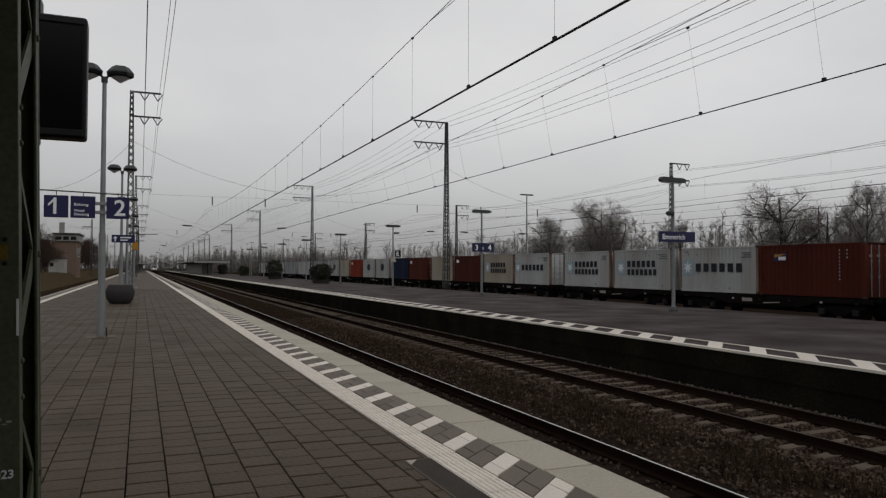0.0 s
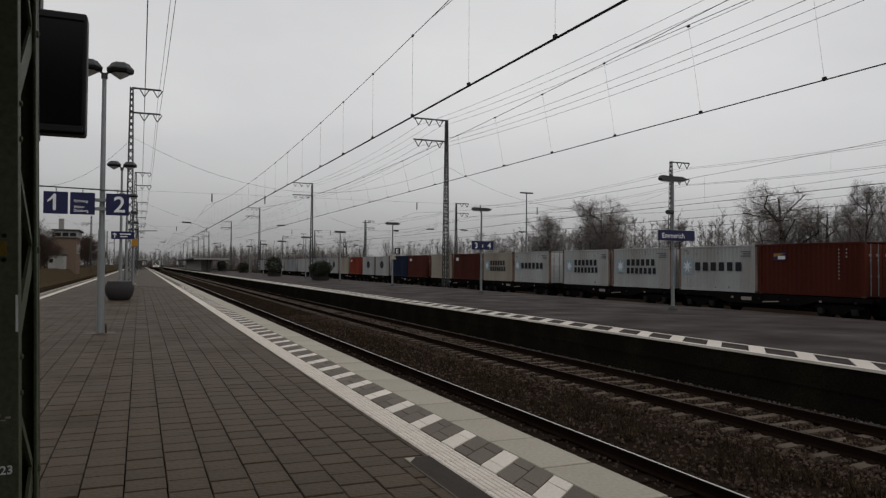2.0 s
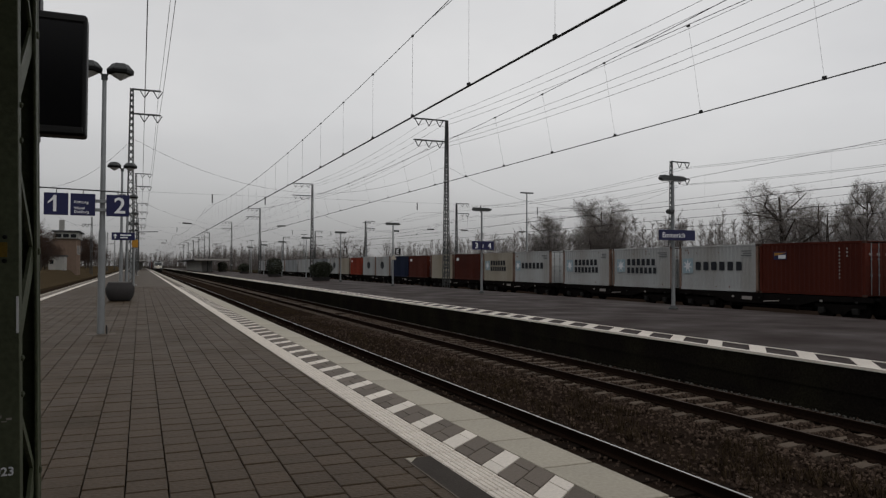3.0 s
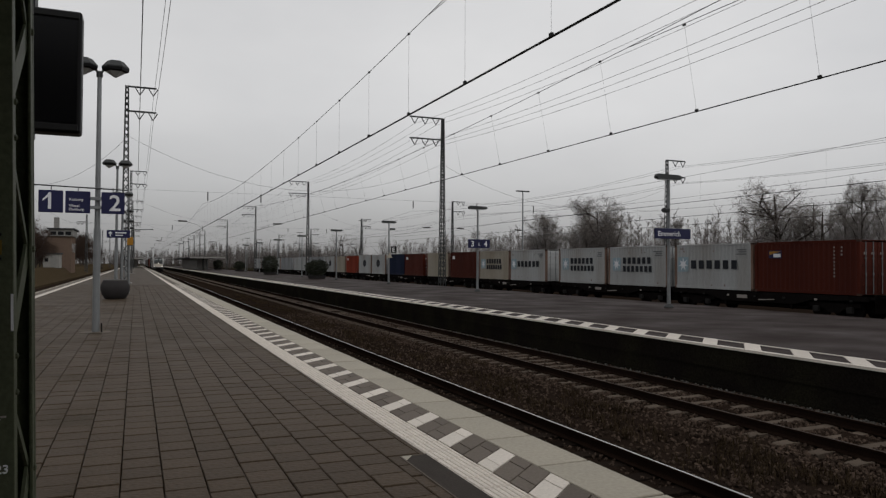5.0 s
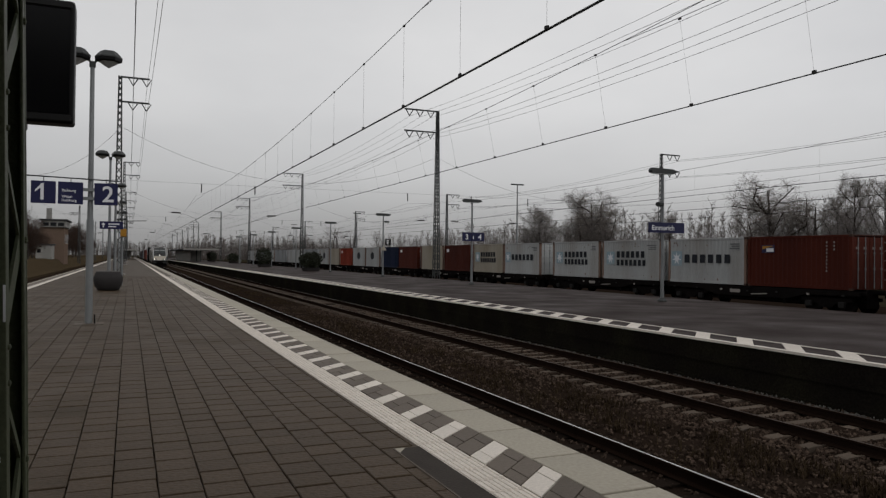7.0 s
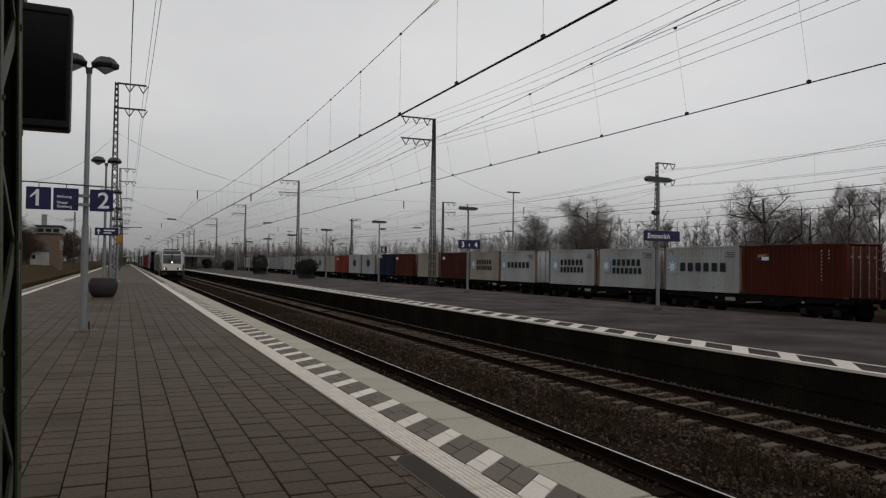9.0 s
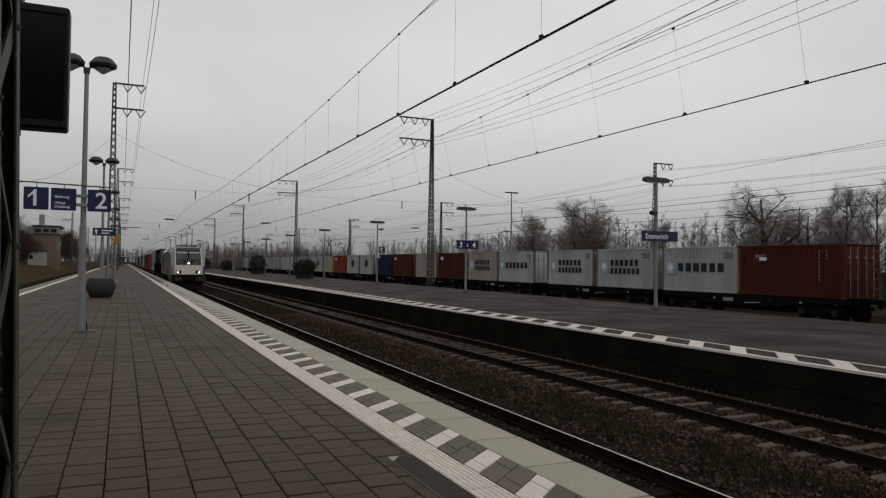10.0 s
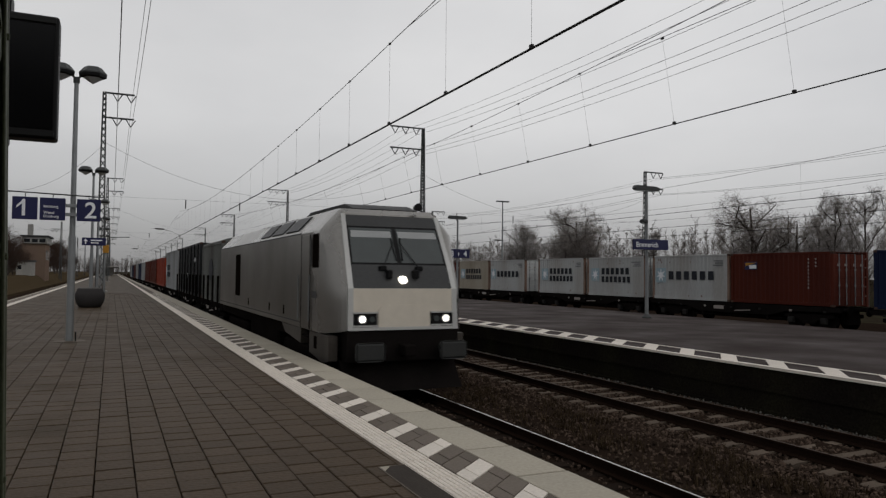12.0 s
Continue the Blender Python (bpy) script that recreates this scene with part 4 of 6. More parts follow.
        part("side_step", Geo().box(min(x, x - s * 0.18), max(x, x - s * 0.18), 1.9, 2.45, 0.1, 0.14).box(min(x, x - s * 0.18), max(x, x - s * 0.18), 1.9, 2.45, 0.34, 0.38), UNDER, lo)
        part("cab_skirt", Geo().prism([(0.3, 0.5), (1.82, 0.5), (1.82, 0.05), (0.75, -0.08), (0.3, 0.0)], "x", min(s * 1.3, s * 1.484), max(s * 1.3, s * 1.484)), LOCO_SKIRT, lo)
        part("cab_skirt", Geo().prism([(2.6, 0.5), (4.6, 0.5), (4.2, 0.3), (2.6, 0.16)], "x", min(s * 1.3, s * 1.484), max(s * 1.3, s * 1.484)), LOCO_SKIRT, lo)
        part("skirt_hatch", Geo().box(s * 1.484 - 0.01, s * 1.484 + 0.01, 1.2, 1.42, 0.16, 0.42, 0.006), VOID, lo)
        part("cheek_rail", Geo().tube((s * 1.40, 0.72, 0.95), (s * 1.40, 0.80, 1.5), 0.014, 0.014, 6), GALV, lo)
        part("door_pillar", Geo().box(min(x - s * 0.03, x + s * 0.03), max(x - s * 0.03, x + s * 0.03), 1.66, 1.74, 1.9, 2.5, 0.015), LOCO_GREY, lo)
        part("number_plate", Geo().box(x - 0.01, x + 0.01, 1.25, 1.65, 1.22, 1.36), LOCO_GREY, lo)
        for y0 in (4.3, 6.1, 9.4):
            part("side_fitting", Geo().box(x - 0.01, x + 0.012, y0, y0 + 0.16, 0.72, 0.95, 0.01), VOID, lo)
    part("top_lamp", Geo().tube(on_face(0.0, 1.62, 0.10), on_face(0.0, 1.62, -0.02), 0.078, 0.085, 20), LAMP_ON, lo, "lit white upper headlamp")
    part("roof_hood", Geo().prism([(1.1, 3.08), (1.1, 3.14), (1.7, 3.28), (4.6, 3.30), (5.2, 3.2), (5.2, 3.08)], "x", -0.78, 0.72), BLACK, lo, "low black roof hood")
    part("roof_box", Geo().box(-0.8, 0.8, 6.2, 11.6, 3.1, 3.24, 0.05), LOCO_GREY, lo)
    part("roof_box", Geo().box(-0.8, 0.8, 12.2, 15.4, 3.1, 3.22, 0.05), SILVER, lo)
    part("horn", Geo().tube((0.62, 1.0, 3.2), (0.62, 0.8, 3.2), 0.05, 0.09, 10), BLACK, lo)
    part("draw_gear", Geo().box(-1.2, 1.2, -0.02, 0.4, 0.0, 0.6).box(-0.12, 0.12, -0.4, 0.1, 0.12, 0.34, 0.02), UNDER, lo)
    part("snow_plough", Geo().prism([(-0.15, -0.58), (0.15, -0.2), (0.3, 0.0), (0.4, 0.0), (0.4, -0.58)], "x", -1.25, 1.25), UNDER, lo)
    part("underframe", Geo().box(-1.3, 1.3, 0.4, L - 0.2, 0.2, 0.52).box(-1.25, 1.25, 6.2, 10.4, -0.45, 0.3, 0.06), UNDER, lo)
    for yb in (3.4, 13.1):
        bg = part("bogie_frame", Geo().box(-1.25, -1.08, yb - 2.0, yb + 2.0, -0.3, 0.08, 0.05).box(1.08, 1.25, yb - 2.0, yb + 2.0, -0.3, 0.08, 0.05).box(-1.0, 1.0, yb - 0.4, yb + 0.4, -0.3, 0.15), UNDER, lo)
        for yw in (yb - 1.3, yb + 1.3):
            w = part("wheelset", Geo().tube((-0.82, yw, -0.2), (0.82, yw, -0.2), 0.1, 0.1, 10), UNDER, bg)
            for s in (-1, 1):
                w2 = Geo().tube((s * 0.69, yw, -0.2), (s * 0.82, yw, -0.2), 0.56, 0.56, 24)
                part("wheel", w2, UNDER, bg)
    return lo


loco = locomotive()
MOVERS.append((loco, 0.0, 0.0))
FREIGHT = "wagons of the moving train"
BOXES = "containers of the moving train"
for off, n in ((17.1, 8.6), (25.8, 13.6), (39.5, 12.6), (52.6, 13.5), (66.4, 13.5), (80.2, 13.5), (94.0, 13.5), (107.8, 13.5), (121.6, 13.5), (135.4, 13.5), (149.2, 13.5), (163.0, 13.5)):
    wg = wagon(NEAR_X, 0, n, FREIGHT, "dark flat container wagon rolling behind the locomotive")
    if off < 30:
        for k in range(int(n / 1.7)):
            part("stake", Geo().box(-1.36, -1.28, 0.9 + k * 1.7, 1.02 + k * 1.7, 0.95, 2.35, 0.01), UNDER, wg)
    MOVERS.append((wg, off, RAIL_Z))
for off, n, mat, mark, label, h in (
        (17.75, 7.15, BOX_DULL, "oval", "sooty grey swap body with a dark oval mark", 2.67),
        (26.1, 12.8, BOX_BLACK, None, "black framed tank-like container behind the grey box", 2.9),
        (39.9, 11.6, BOX_GREY, "two_rows", "light grey container with dark lettering blocks", 2.9),
        (53.2, 12.19, BOX_ORANGE, None, "orange-red forty-foot container on a rolling wagon", 2.591),
        (67.0, 12.19, BOX_RED, None, "oxide-red forty-foot container on a rolling wagon", 2.591),
        (80.8, 12.19, BOX_RED, None, "oxide-red forty-foot container on a rolling wagon", 2.591),
        (94.6, 12.19, BOX_GREY, None, "light grey forty-foot container on a rolling wagon", 2.591),
        (108.4, 12.19, BOX_BLUE, None, "dark blue forty-foot container on a rolling wagon", 2.591),
        (122.2, 12.19, BOX_GREY, None, "light grey forty-foot container on a rolling wagon", 2.591),
        (136.0, 12.19, BOX_RED, None, "oxide-red forty-foot container on a rolling wagon", 2.591),
        (149.8, 12.19, BOX_BLUE, None, "dark blue forty-foot container on a rolling wagon", 2.591),
        (163.6, 12.19, BOX_GREY, None, "light grey forty-foot container on a rolling wagon", 2.591)):
    ct = container(NEAR_X, 0, DECK, n, mat, label, h, mark, BOXES)
    if mat is BOX_DULL:
        part("arched_roof", Geo().prism([(1.2 * math.cos(k * math.pi / 10), h - 0.04 + 0.24 * math.sin(k * math.pi / 10)) for k in range(11)], "y", 0.05, n - 0.05), BOX_DULL, ct)
    if mat is BOX_BLACK:
        for k in range(7):
            part("frame_post", Geo().box(-1.26, -1.2, 0.8 + k * 1.85, 0.92 + k * 1.85, 0.05, 2.85), BLACK, ct)
        part("valve_plate", Geo().box(-1.245, -1.225, 2.0, 2.35, 1.9, 2.1), WHITE, ct)
        part("valve_plate", Geo().box(-1.245, -1.225, 6.2, 6.5, 1.0, 1.25), WHITE, ct)
    MOVERS.append((ct, off, DECK))


def motions():
    """The train runs towards the camera at a steady 27 m/s."""
    for ob, off, z in MOVERS:
        walk(ob, [(t, pose(NEAR_X, 13.66 + 27.0 * (12.0 - t) + off, z)) for t in (0.0, 1.5, 3.0, 4.5, 6.0, 7.5, 9.0, 10.5, 12.0)])
# ---- things on the near platform ----


def steel_column():
    """A lattice column: plates front and back, corner angles and laced sides."""
    co = thing("steel_column", -0.380, 1.871, 0, "olive-green lattice steel column with worn paint", "column")
    hx, hy, top = 0.15, 0.163, 3.4

    def tapered(g):
        """The column narrows by 2 cm a side for each metre of height."""
        g.v = [(x * (1 + (1.75 - z) * 0.133), y, z) for x, y, z in g.v]
        return g
    for s in (-1, 1):
        bevelled(part("plate", tapered(Geo().box(-hx, hx, s * hy - 0.007, s * hy + 0.007, 0.05, top)), GREEN, co), 0.002, 2)
        for sx in (-1, 1):
            part("corner_angle", tapered(Geo().box(min(sx * hx, sx * (hx - 0.008)) - 0.001 * sx, max(sx * hx, sx * (hx - 0.008)) - 0.001 * sx, min(s * (hy - 0.042), s * (hy - 0.008)), max(s * (hy - 0.042), s * (hy - 0.008)), 0.05, top, 0.002)), GREEN, co)
    part("side_plate", tapered(Geo().box(-hx - 0.007, -hx - 0.001, -hy, hy, 0.05, top)), GREEN, co)
    # broad and slim lacing bars in turn, nodes 0.265 m apart
    for k in range(12):
        z, y0 = 0.2 + k * 0.265, hy - 0.02
        down = k % 2 == 1
        a, b = (-y0, y0) if down else (y0, -y0)
        w = 0.034 if down else 0.013
        z += 0.03 if down else -0.01
        part("lacing_bar", tapered(Geo().prism([(a, z - w), (a, z + w), (b, z + 0.23 + w), (b, z + 0.23 - w)], "x", hx - 0.017, hx - 0.010)), GREEN, co)
        for e, h in ((a, z), (b, z + 0.23)):
            part("rivet", Geo().lathe([(0.007, 0.0), (0.006, 0.004), (0.002, 0.006)], 8), GREEN, co).matrix_basis = pose((hx - 0.001) * (1 + (1.75 - h) * 0.133), e + (0.005 if e < 0 else -0.005), h, 0, 90, 0)
    part("base_plate", Geo().box(-0.28, 0.28, -0.3, 0.3, 0.0, 0.05, 0.01), GREEN, co)
    f = -hy - 0.007
    part("label_strip", tapered(Geo().box(hx - 0.005, hx - 0.0005, f - 0.002, f, 1.61, 1.685)), WHITE, co, "narrow white label strip")
    part("sticker", Geo().box(hx - 0.04, hx - 0.021, f - 0.002, f, 1.765, 1.795), STICKER, co, "faded yellow sticker")
    for z in (1.757, 1.806):
        part("screw", Geo().lathe([(0.005, 0.0), (0.004, 0.003), (0.001, 0.004)], 8), BLACK, co).matrix_basis = pose(hx - 0.026, f, z, 90, 0, 0)
    for k in range(5):
        part("paint_scratch", Geo().box(hx - 0.05 + k * 0.008, hx - 0.044 + k * 0.009, f - 0.001, f, 1.43 + 0.004 * (k % 3), 1.432 + 0.006 * (k % 3)), GREY_MARK, co)
    words("023", 0.024, co, WHITE, hx - 0.0375, f - 0.001, 1.322)


steel_column()


def monitor():
    """A display in a black housing on a slim post."""
    mo = thing("platform_monitor", -0.52, 5.0, 0, "switched-off black platform display on a slim dark post", "display")
    part("post", Geo().tube((-0.15, 0.1, 0.0), (-0.15, 0.1, 3.55), 0.035, 0.035, 12), STEEL, mo)
    part("foot_plate", Geo().box(-0.28, -0.02, -0.03, 0.23, 0.0, 0.02, 0.005), STEEL, mo)
    bevelled(part("housing", Geo().box(-0.35, 0.20, -0.09, 0.07, 2.537, 3.287), BLACK, mo), 0.02, 3)
    part("lower_bezel", Geo().box(-0.335, 0.185, -0.1, -0.088, 2.548, 2.588, 0.004), SCREEN_EDGE, mo, "dull grey lower edge")
    part("upper_bezel", Geo().box(-0.335, 0.185, -0.1, -0.088, 3.236, 3.276, 0.004), SCREEN_EDGE, mo)
    part("top_hinge", Geo().box(-0.17, -0.06, -0.06, 0.1, 3.28, 3.40, 0.01), BLACK, mo)
    part("screen", Geo().box(-0.31, 0.175, -0.096, -0.086, 2.597, 3.225), SCREEN, mo, "dark switched-off screen")
    part("bracket", Geo().box(-0.2, -0.07, 0.04, 0.16, 2.51, 2.575, 0.01).box(-0.2, -0.07, 0.04, 0.16, 3.26, 3.36, 0.01), BLACK, mo)


monitor()


def lamp_post(x, y):
    """A post with two lanterns on curved arms."""
    lp = thing("lamp_post", x, y, 0, "grey steel lamp post with two hooded lanterns on the platform", "street lamp", "platform lamp posts")
    part("pole", Geo().tube((0, 0, 0.02), (0, 0, 2.6), 0.088, 0.084, 20).tube((0, 0, 2.6), (0, 0, 6.52), 0.068, 0.05, 20), GALV, lp)
    part("base_plate", Geo().box(-0.34, 0.34, -0.3, 0.3, 0.002, 0.012, 0.004), DARK_TILE, lp)
    part("cable_stub", Geo().tube((0.14, -0.05, 0.0), (0.13, -0.05, 0.24), 0.018, 0.014, 8), BLACK, lp)
    part("collar", Geo().lathe([(0.07, 0), (0.075, 0.03), (0.075, 0.12), (0.055, 0.15)], 18, (0, 0, 6.42)), STEEL, lp)
    for s in (-1, 1):
        part("arm", Geo().line([(0, 0, 6.50), (s * 0.08, 0, 6.59), (s * 0.18, 0, 6.69), (s * 0.32, 0, 6.74)], 0.028, 8), STEEL, lp)
        ln = part("lantern_hood", Geo().lathe([(0.32, 0.16), (0.325, 0.19), (0.20, 0.335), (0.09, 0.355)], 6, (s * 0.365, 0, 6.52)), STEEL, lp, "dark metal lantern hood")
        part("lantern_band", Geo().lathe([(0.25, 0.06), (0.312, 0.09), (0.32, 0.162)], 6, (s * 0.365, 0, 6.52)), BLACK, ln)
        part("lantern_glass", Geo().lathe([(0.03, -0.07), (0.14, 0.0), (0.245, 0.065)], 6, (s * 0.365, 0, 6.52)), LAMP_GLASS, ln, "pale lantern glass")
    return lp


post = lamp_post(-0.9, 20.05)
for y in (39.4, 57.0, 75.5, 94.0, 112.5):
    copy_thing(post, pose(-0.9, y, 0))


def platform_signs():
    sg = thing("platform_sign", -0.9, 19.93, 0, "dark blue platform number signs with white numerals on the post", "sign")
    part("hanger_bar", Geo().tube((-1.55, 0.02, 3.64), (0.72, 0.02, 3.58), 0.016, 0.016, 8), STEEL, sg)
    for x0, x1 in ((-1.29, -0.76), (-0.71, -0.16), (0.09, 0.62)):
        pn = part("panel", Geo().box(x0, x1, -0.05, 0.05, 2.97, 3.51, 0.008), BLUE, sg)
        part("hanger", Geo().tube(((x0 + x1) / 2, 0.02, 3.5), ((x0 + x1) / 2, 0.02, 3.62), 0.01, 0.01, 6), STEEL, pn)
    for z in (3.08, 3.3):
        part("clamp", Geo().box(-0.17, 0.1, -0.02, 0.04, z, z + 0.08, 0.006), GALV, sg)
    words("1", 0.56, sg, WHITE, -1.19, -0.054, 3.06)
    part("numeral_flag", Geo().prism([(-1.2, 3.29), (-1.1, 3.4), (-1.06, 3.455), (-1.04, 3.455), (-1.04, 3.38), (-1.2, 3.24)], "y", -0.058, -0.05), WHITE, sg)
    words("2", 0.56, sg, WHITE, 0.26, -0.054, 3.05)
    words("Richtung", 0.09, sg, WHITE, -0.63, -0.054, 3.27)
    words("Wesel", 0.09, sg, WHITE, -0.63, -0.054, 3.12)
    words("Duisburg", 0.09, sg, WHITE, -0.63, -0.054, 3.03)


platform_signs()


def exit_sign():
    sg = thing("direction_sign", -0.9, 39.25, 0, "dark blue direction sign with white arrow on the second post", "sign")
    part("panel", Geo().box(-0.44, 0.62, -0.04, 0.04, 2.98, 3.36, 0.008), BLUE, sg)
    part("arrow", Geo().prism([(-0.30, 3.05), (-0.25, 3.05), (-0.25, 3.2), (-0.2, 3.16), (-0.2, 3.22), (-0.275, 3.3), (-0.35, 3.22), (-0.35, 3.16), (-0.30, 3.2)], "y", -0.046, -0.04), WHITE, sg)
    part("lettering_block", Geo().box(-0.05, 0.45, -0.046, -0.04, 3.2, 3.26), WHITE, sg)
    part("lettering_block", Geo().box(-0.05, 0.3, -0.046, -0.04, 3.08, 3.13), WHITE, sg)
    part("clamp", Geo().box(-0.1, 0.1, 0.02, 0.1, 3.1, 3.2), GALV, sg)
    ys = thing("yellow_sign", -0.35, 45.0, 0, "small yellow sign box on a thin post", "sign")
    part("post", Geo().tube((0, 0.03, 0), (0, 0.03, 3.3), 0.05, 0.05, 10), GALV, ys)
    part("box", Geo().box(-0.12, 0.2, -0.12, 0.0, 2.75, 3.2, 0.02), YELLOW, ys)


exit_sign()


def planter():
    pt = thing("planter", -0.9, 38.3, 0, "large round dark concrete planter bowl on the paving", "planter")
    bowl = Geo().lathe([(0.40, 0.0), (0.47, 0.03), (0.59, 0.22), (0.645, 0.42), (0.658, 0.56), (0.64, 0.66), (0.60, 0.75), (0.555, 0.85), (0.53, 0.91), (0.50, 0.93), (0.475, 0.91), (0.46, 0.84)], 40)
    part("bowl", bowl, PLANTER, pt, smooth=True)
    part("rim", Geo().lathe([(0.536, 0.90), (0.53, 0.925), (0.50, 0.938), (0.475, 0.925), (0.47, 0.9)], 40), PLANT_RIM, pt, "paler rim of the bowl")
    part("soil", Geo().lathe([(0.468, 0.84), (0.3, 0.87), (0.02, 0.88)], 30), SOIL, pt)


planter()

part("service_cover", Geo().top_box(2.24, 2.486, 4.3, 6.2, -0.05, 0.004, 0.004), DARK_COVER, pl, "dark asphalt patch with pale corner")
part("cover_frame", Geo().box(2.225, 2.24, 4.3, 6.215, -0.05, 0.006).box(2.24, 2.486, 6.2, 6.215, -0.05, 0.006), DARK_TILE, pl)
part("cover_corner", Geo().prism([(2.24, 6.06), (2.34, 6.2), (2.24, 6.2)], "z", 0.004, 0.007), SLAB, pl)

# ---- things on the far platform ----


def t_lamp(x, y):
    lp = thing("platform_lamp", x, y, 0, "slim grey lamp post with flat crosswise head on asphalt", "street lamp", "asphalt platform lamps")
    part("pole", Geo().tube((0, 0, 0.02), (0, 0, 5.35), 0.08, 0.055, 14), GALV, lp)
    part("foot", Geo().lathe([(0.2, 0.0), (0.2, 0.04), (0.12, 0.14), (0.085, 0.16)], 16), STEEL, lp)
    hd = part("head", Geo().prism([(-0.68, 5.44), (-0.62, 5.36), (0.5, 5.34), (0.68, 5.42), (0.68, 5.46), (0.45, 5.54), (-0.6, 5.56)], "y", -0.11, 0.11), STEEL, lp, "flat grey lamp head")
    part("diffuser", Geo().box(-0.55, 0.45, -0.09, 0.09, 5.325, 5.345), LAMP_GLASS, hd)
    return lp


tl = t_lamp(20.45, 24.0)
for y in (42.3, 60.2, 78.2, 96.2, 114.2, 132.2, 150.2):
    copy_thing(tl, pose(20.45, y, 0))
sg = thing("station_sign", 20.45, 23.86, 0, "dark blue station name sign with white letters on a lamp post", "sign")
part("panel", Geo().box(-0.83, 1.0, -0.05, 0.05, 2.86, 3.29, 0.008), BLUE, sg)
words("Emmerich", 0.29, sg, WHITE, -0.72, -0.054, 2.97)
for z in (3.0, 3.15):
    part("clamp", Geo().box(-0.12, 0.12, 0.04, 0.1, z, z + 0.08), GALV, sg)
part("loudspeaker", Geo().box(-0.3, -0.02, 0.0, 0.16, 3.98, 4.14, 0.03).tube((-0.3, 0.06, 4.06), (-0.36, 0.02, 4.04), 0.06, 0.1, 10), STEEL, sg)
sg = thing("platform_sign", 20.45, 42.16, 0, "dark blue platform number signs with white numerals on a lamp post", "sign")
for x0, x1, c in ((-0.74, -0.14, "3"), (0.2, 0.8, "4")):
    part("panel", Geo().box(x0, x1, -0.05, 0.05, 2.82, 3.38, 0.008), BLUE, sg)
    words(c, 0.5, sg, WHITE, x0 + 0.16, -0.054, 2.92)
part("panel", Geo().box(-0.11, 0.17, -0.05, 0.05, 2.82, 3.38, 0.008), BLUE, sg)
part("lettering_block", Geo().box(-0.02, 0.03, -0.056, -0.05, 2.95, 3.15), WHITE, sg)
sg = thing("section_sign", 20.45, 60.06, 0, "black square letter sign with white letter on a lamp post", "sign")
part("panel", Geo().box(0.16, 0.66, -0.04, 0.04, 2.75, 3.3, 0.006), BLACK, sg)
words("E", 0.5, sg, WHITE, 0.24, -0.044, 2.85)
part("arm", Geo().box(-0.05, 0.2, 0.0, 0.06, 3.0, 3.06), GALV, sg)
part("warning_triangle", Geo().prism([(-0.28, 2.3), (0.28, 2.3), (0.0, 2.75)], "y", -0.05, -0.02), SLAB, sg, "pale warning triangle")
part("camera_box", Geo().box(0.06, 0.5, -0.1, 0.1, 4.75, 4.9, 0.03), STEEL, sg)

# ---- plants ----


def bush(x, y, r, h, seed):
    """A clipped evergreen: short stems and many small leaves."""
    rnd = random.Random(seed)
    b = thing("bush", x, y, 0.0, "dark rounded evergreen bush in a low tub on the platform", "bush", "platform bushes")
    part("tub", Geo().lathe([(r * 0.7, 0.0), (r * 0.8, 0.35), (r * 0.82, 0.4), (r * 0.75, 0.38)], 20), PLANTER, b)
    st = Geo()
    for k in range(9):
        a = k * 0.7
        st.tube((0, 0, 0.3), (r * 0.6 * math.cos(a), r * 0.6 * math.sin(a), h * 0.7), 0.04, 0.015, 5)
    part("stems", st, BARK, b)
    g = Geo()
    for _ in range(2600):
        a, u = rnd.uniform(0, math.tau), rnd.uniform(-1, 1)
        d = rnd.uniform(0.35, 1.0) ** 0.5 * (1 + 0.28 * noise.noise(Vector((math.cos(a) * 2, math.sin(a) * 2, u * 2 + seed))))
        q = math.sqrt(1 - u * u)
        c = Vector((r * d * q * math.cos(a), r * d * q * math.sin(a), 0.35 + h * 0.5 + h * 0.5 * d * u))
        s = rnd.uniform(0.05, 0.12)
        e1, e2 = Vector((rnd.gauss(0, 1), rnd.gauss(0, 1), rnd.gauss(0, 1))).normalized() * s, Vector((rnd.gauss(0, 1), rnd.gauss(0, 1), rnd.gauss(0, 1))).normalized() * s
        g.add([c - e1, c + e2, c + e1, c - e2], [(0, 1, 2, 3)])
    part("leaves", g, LEAF, b, fix=False)


bush(19.2, 113.5, 1.35, 2.6, 1)
bush(19.4, 83.0, 1.35, 1.9, 2)
bush(20.6, 160.0, 1.3, 1.8, 3)
bush(20.6, 205.0, 1.4, 2.4, 4)


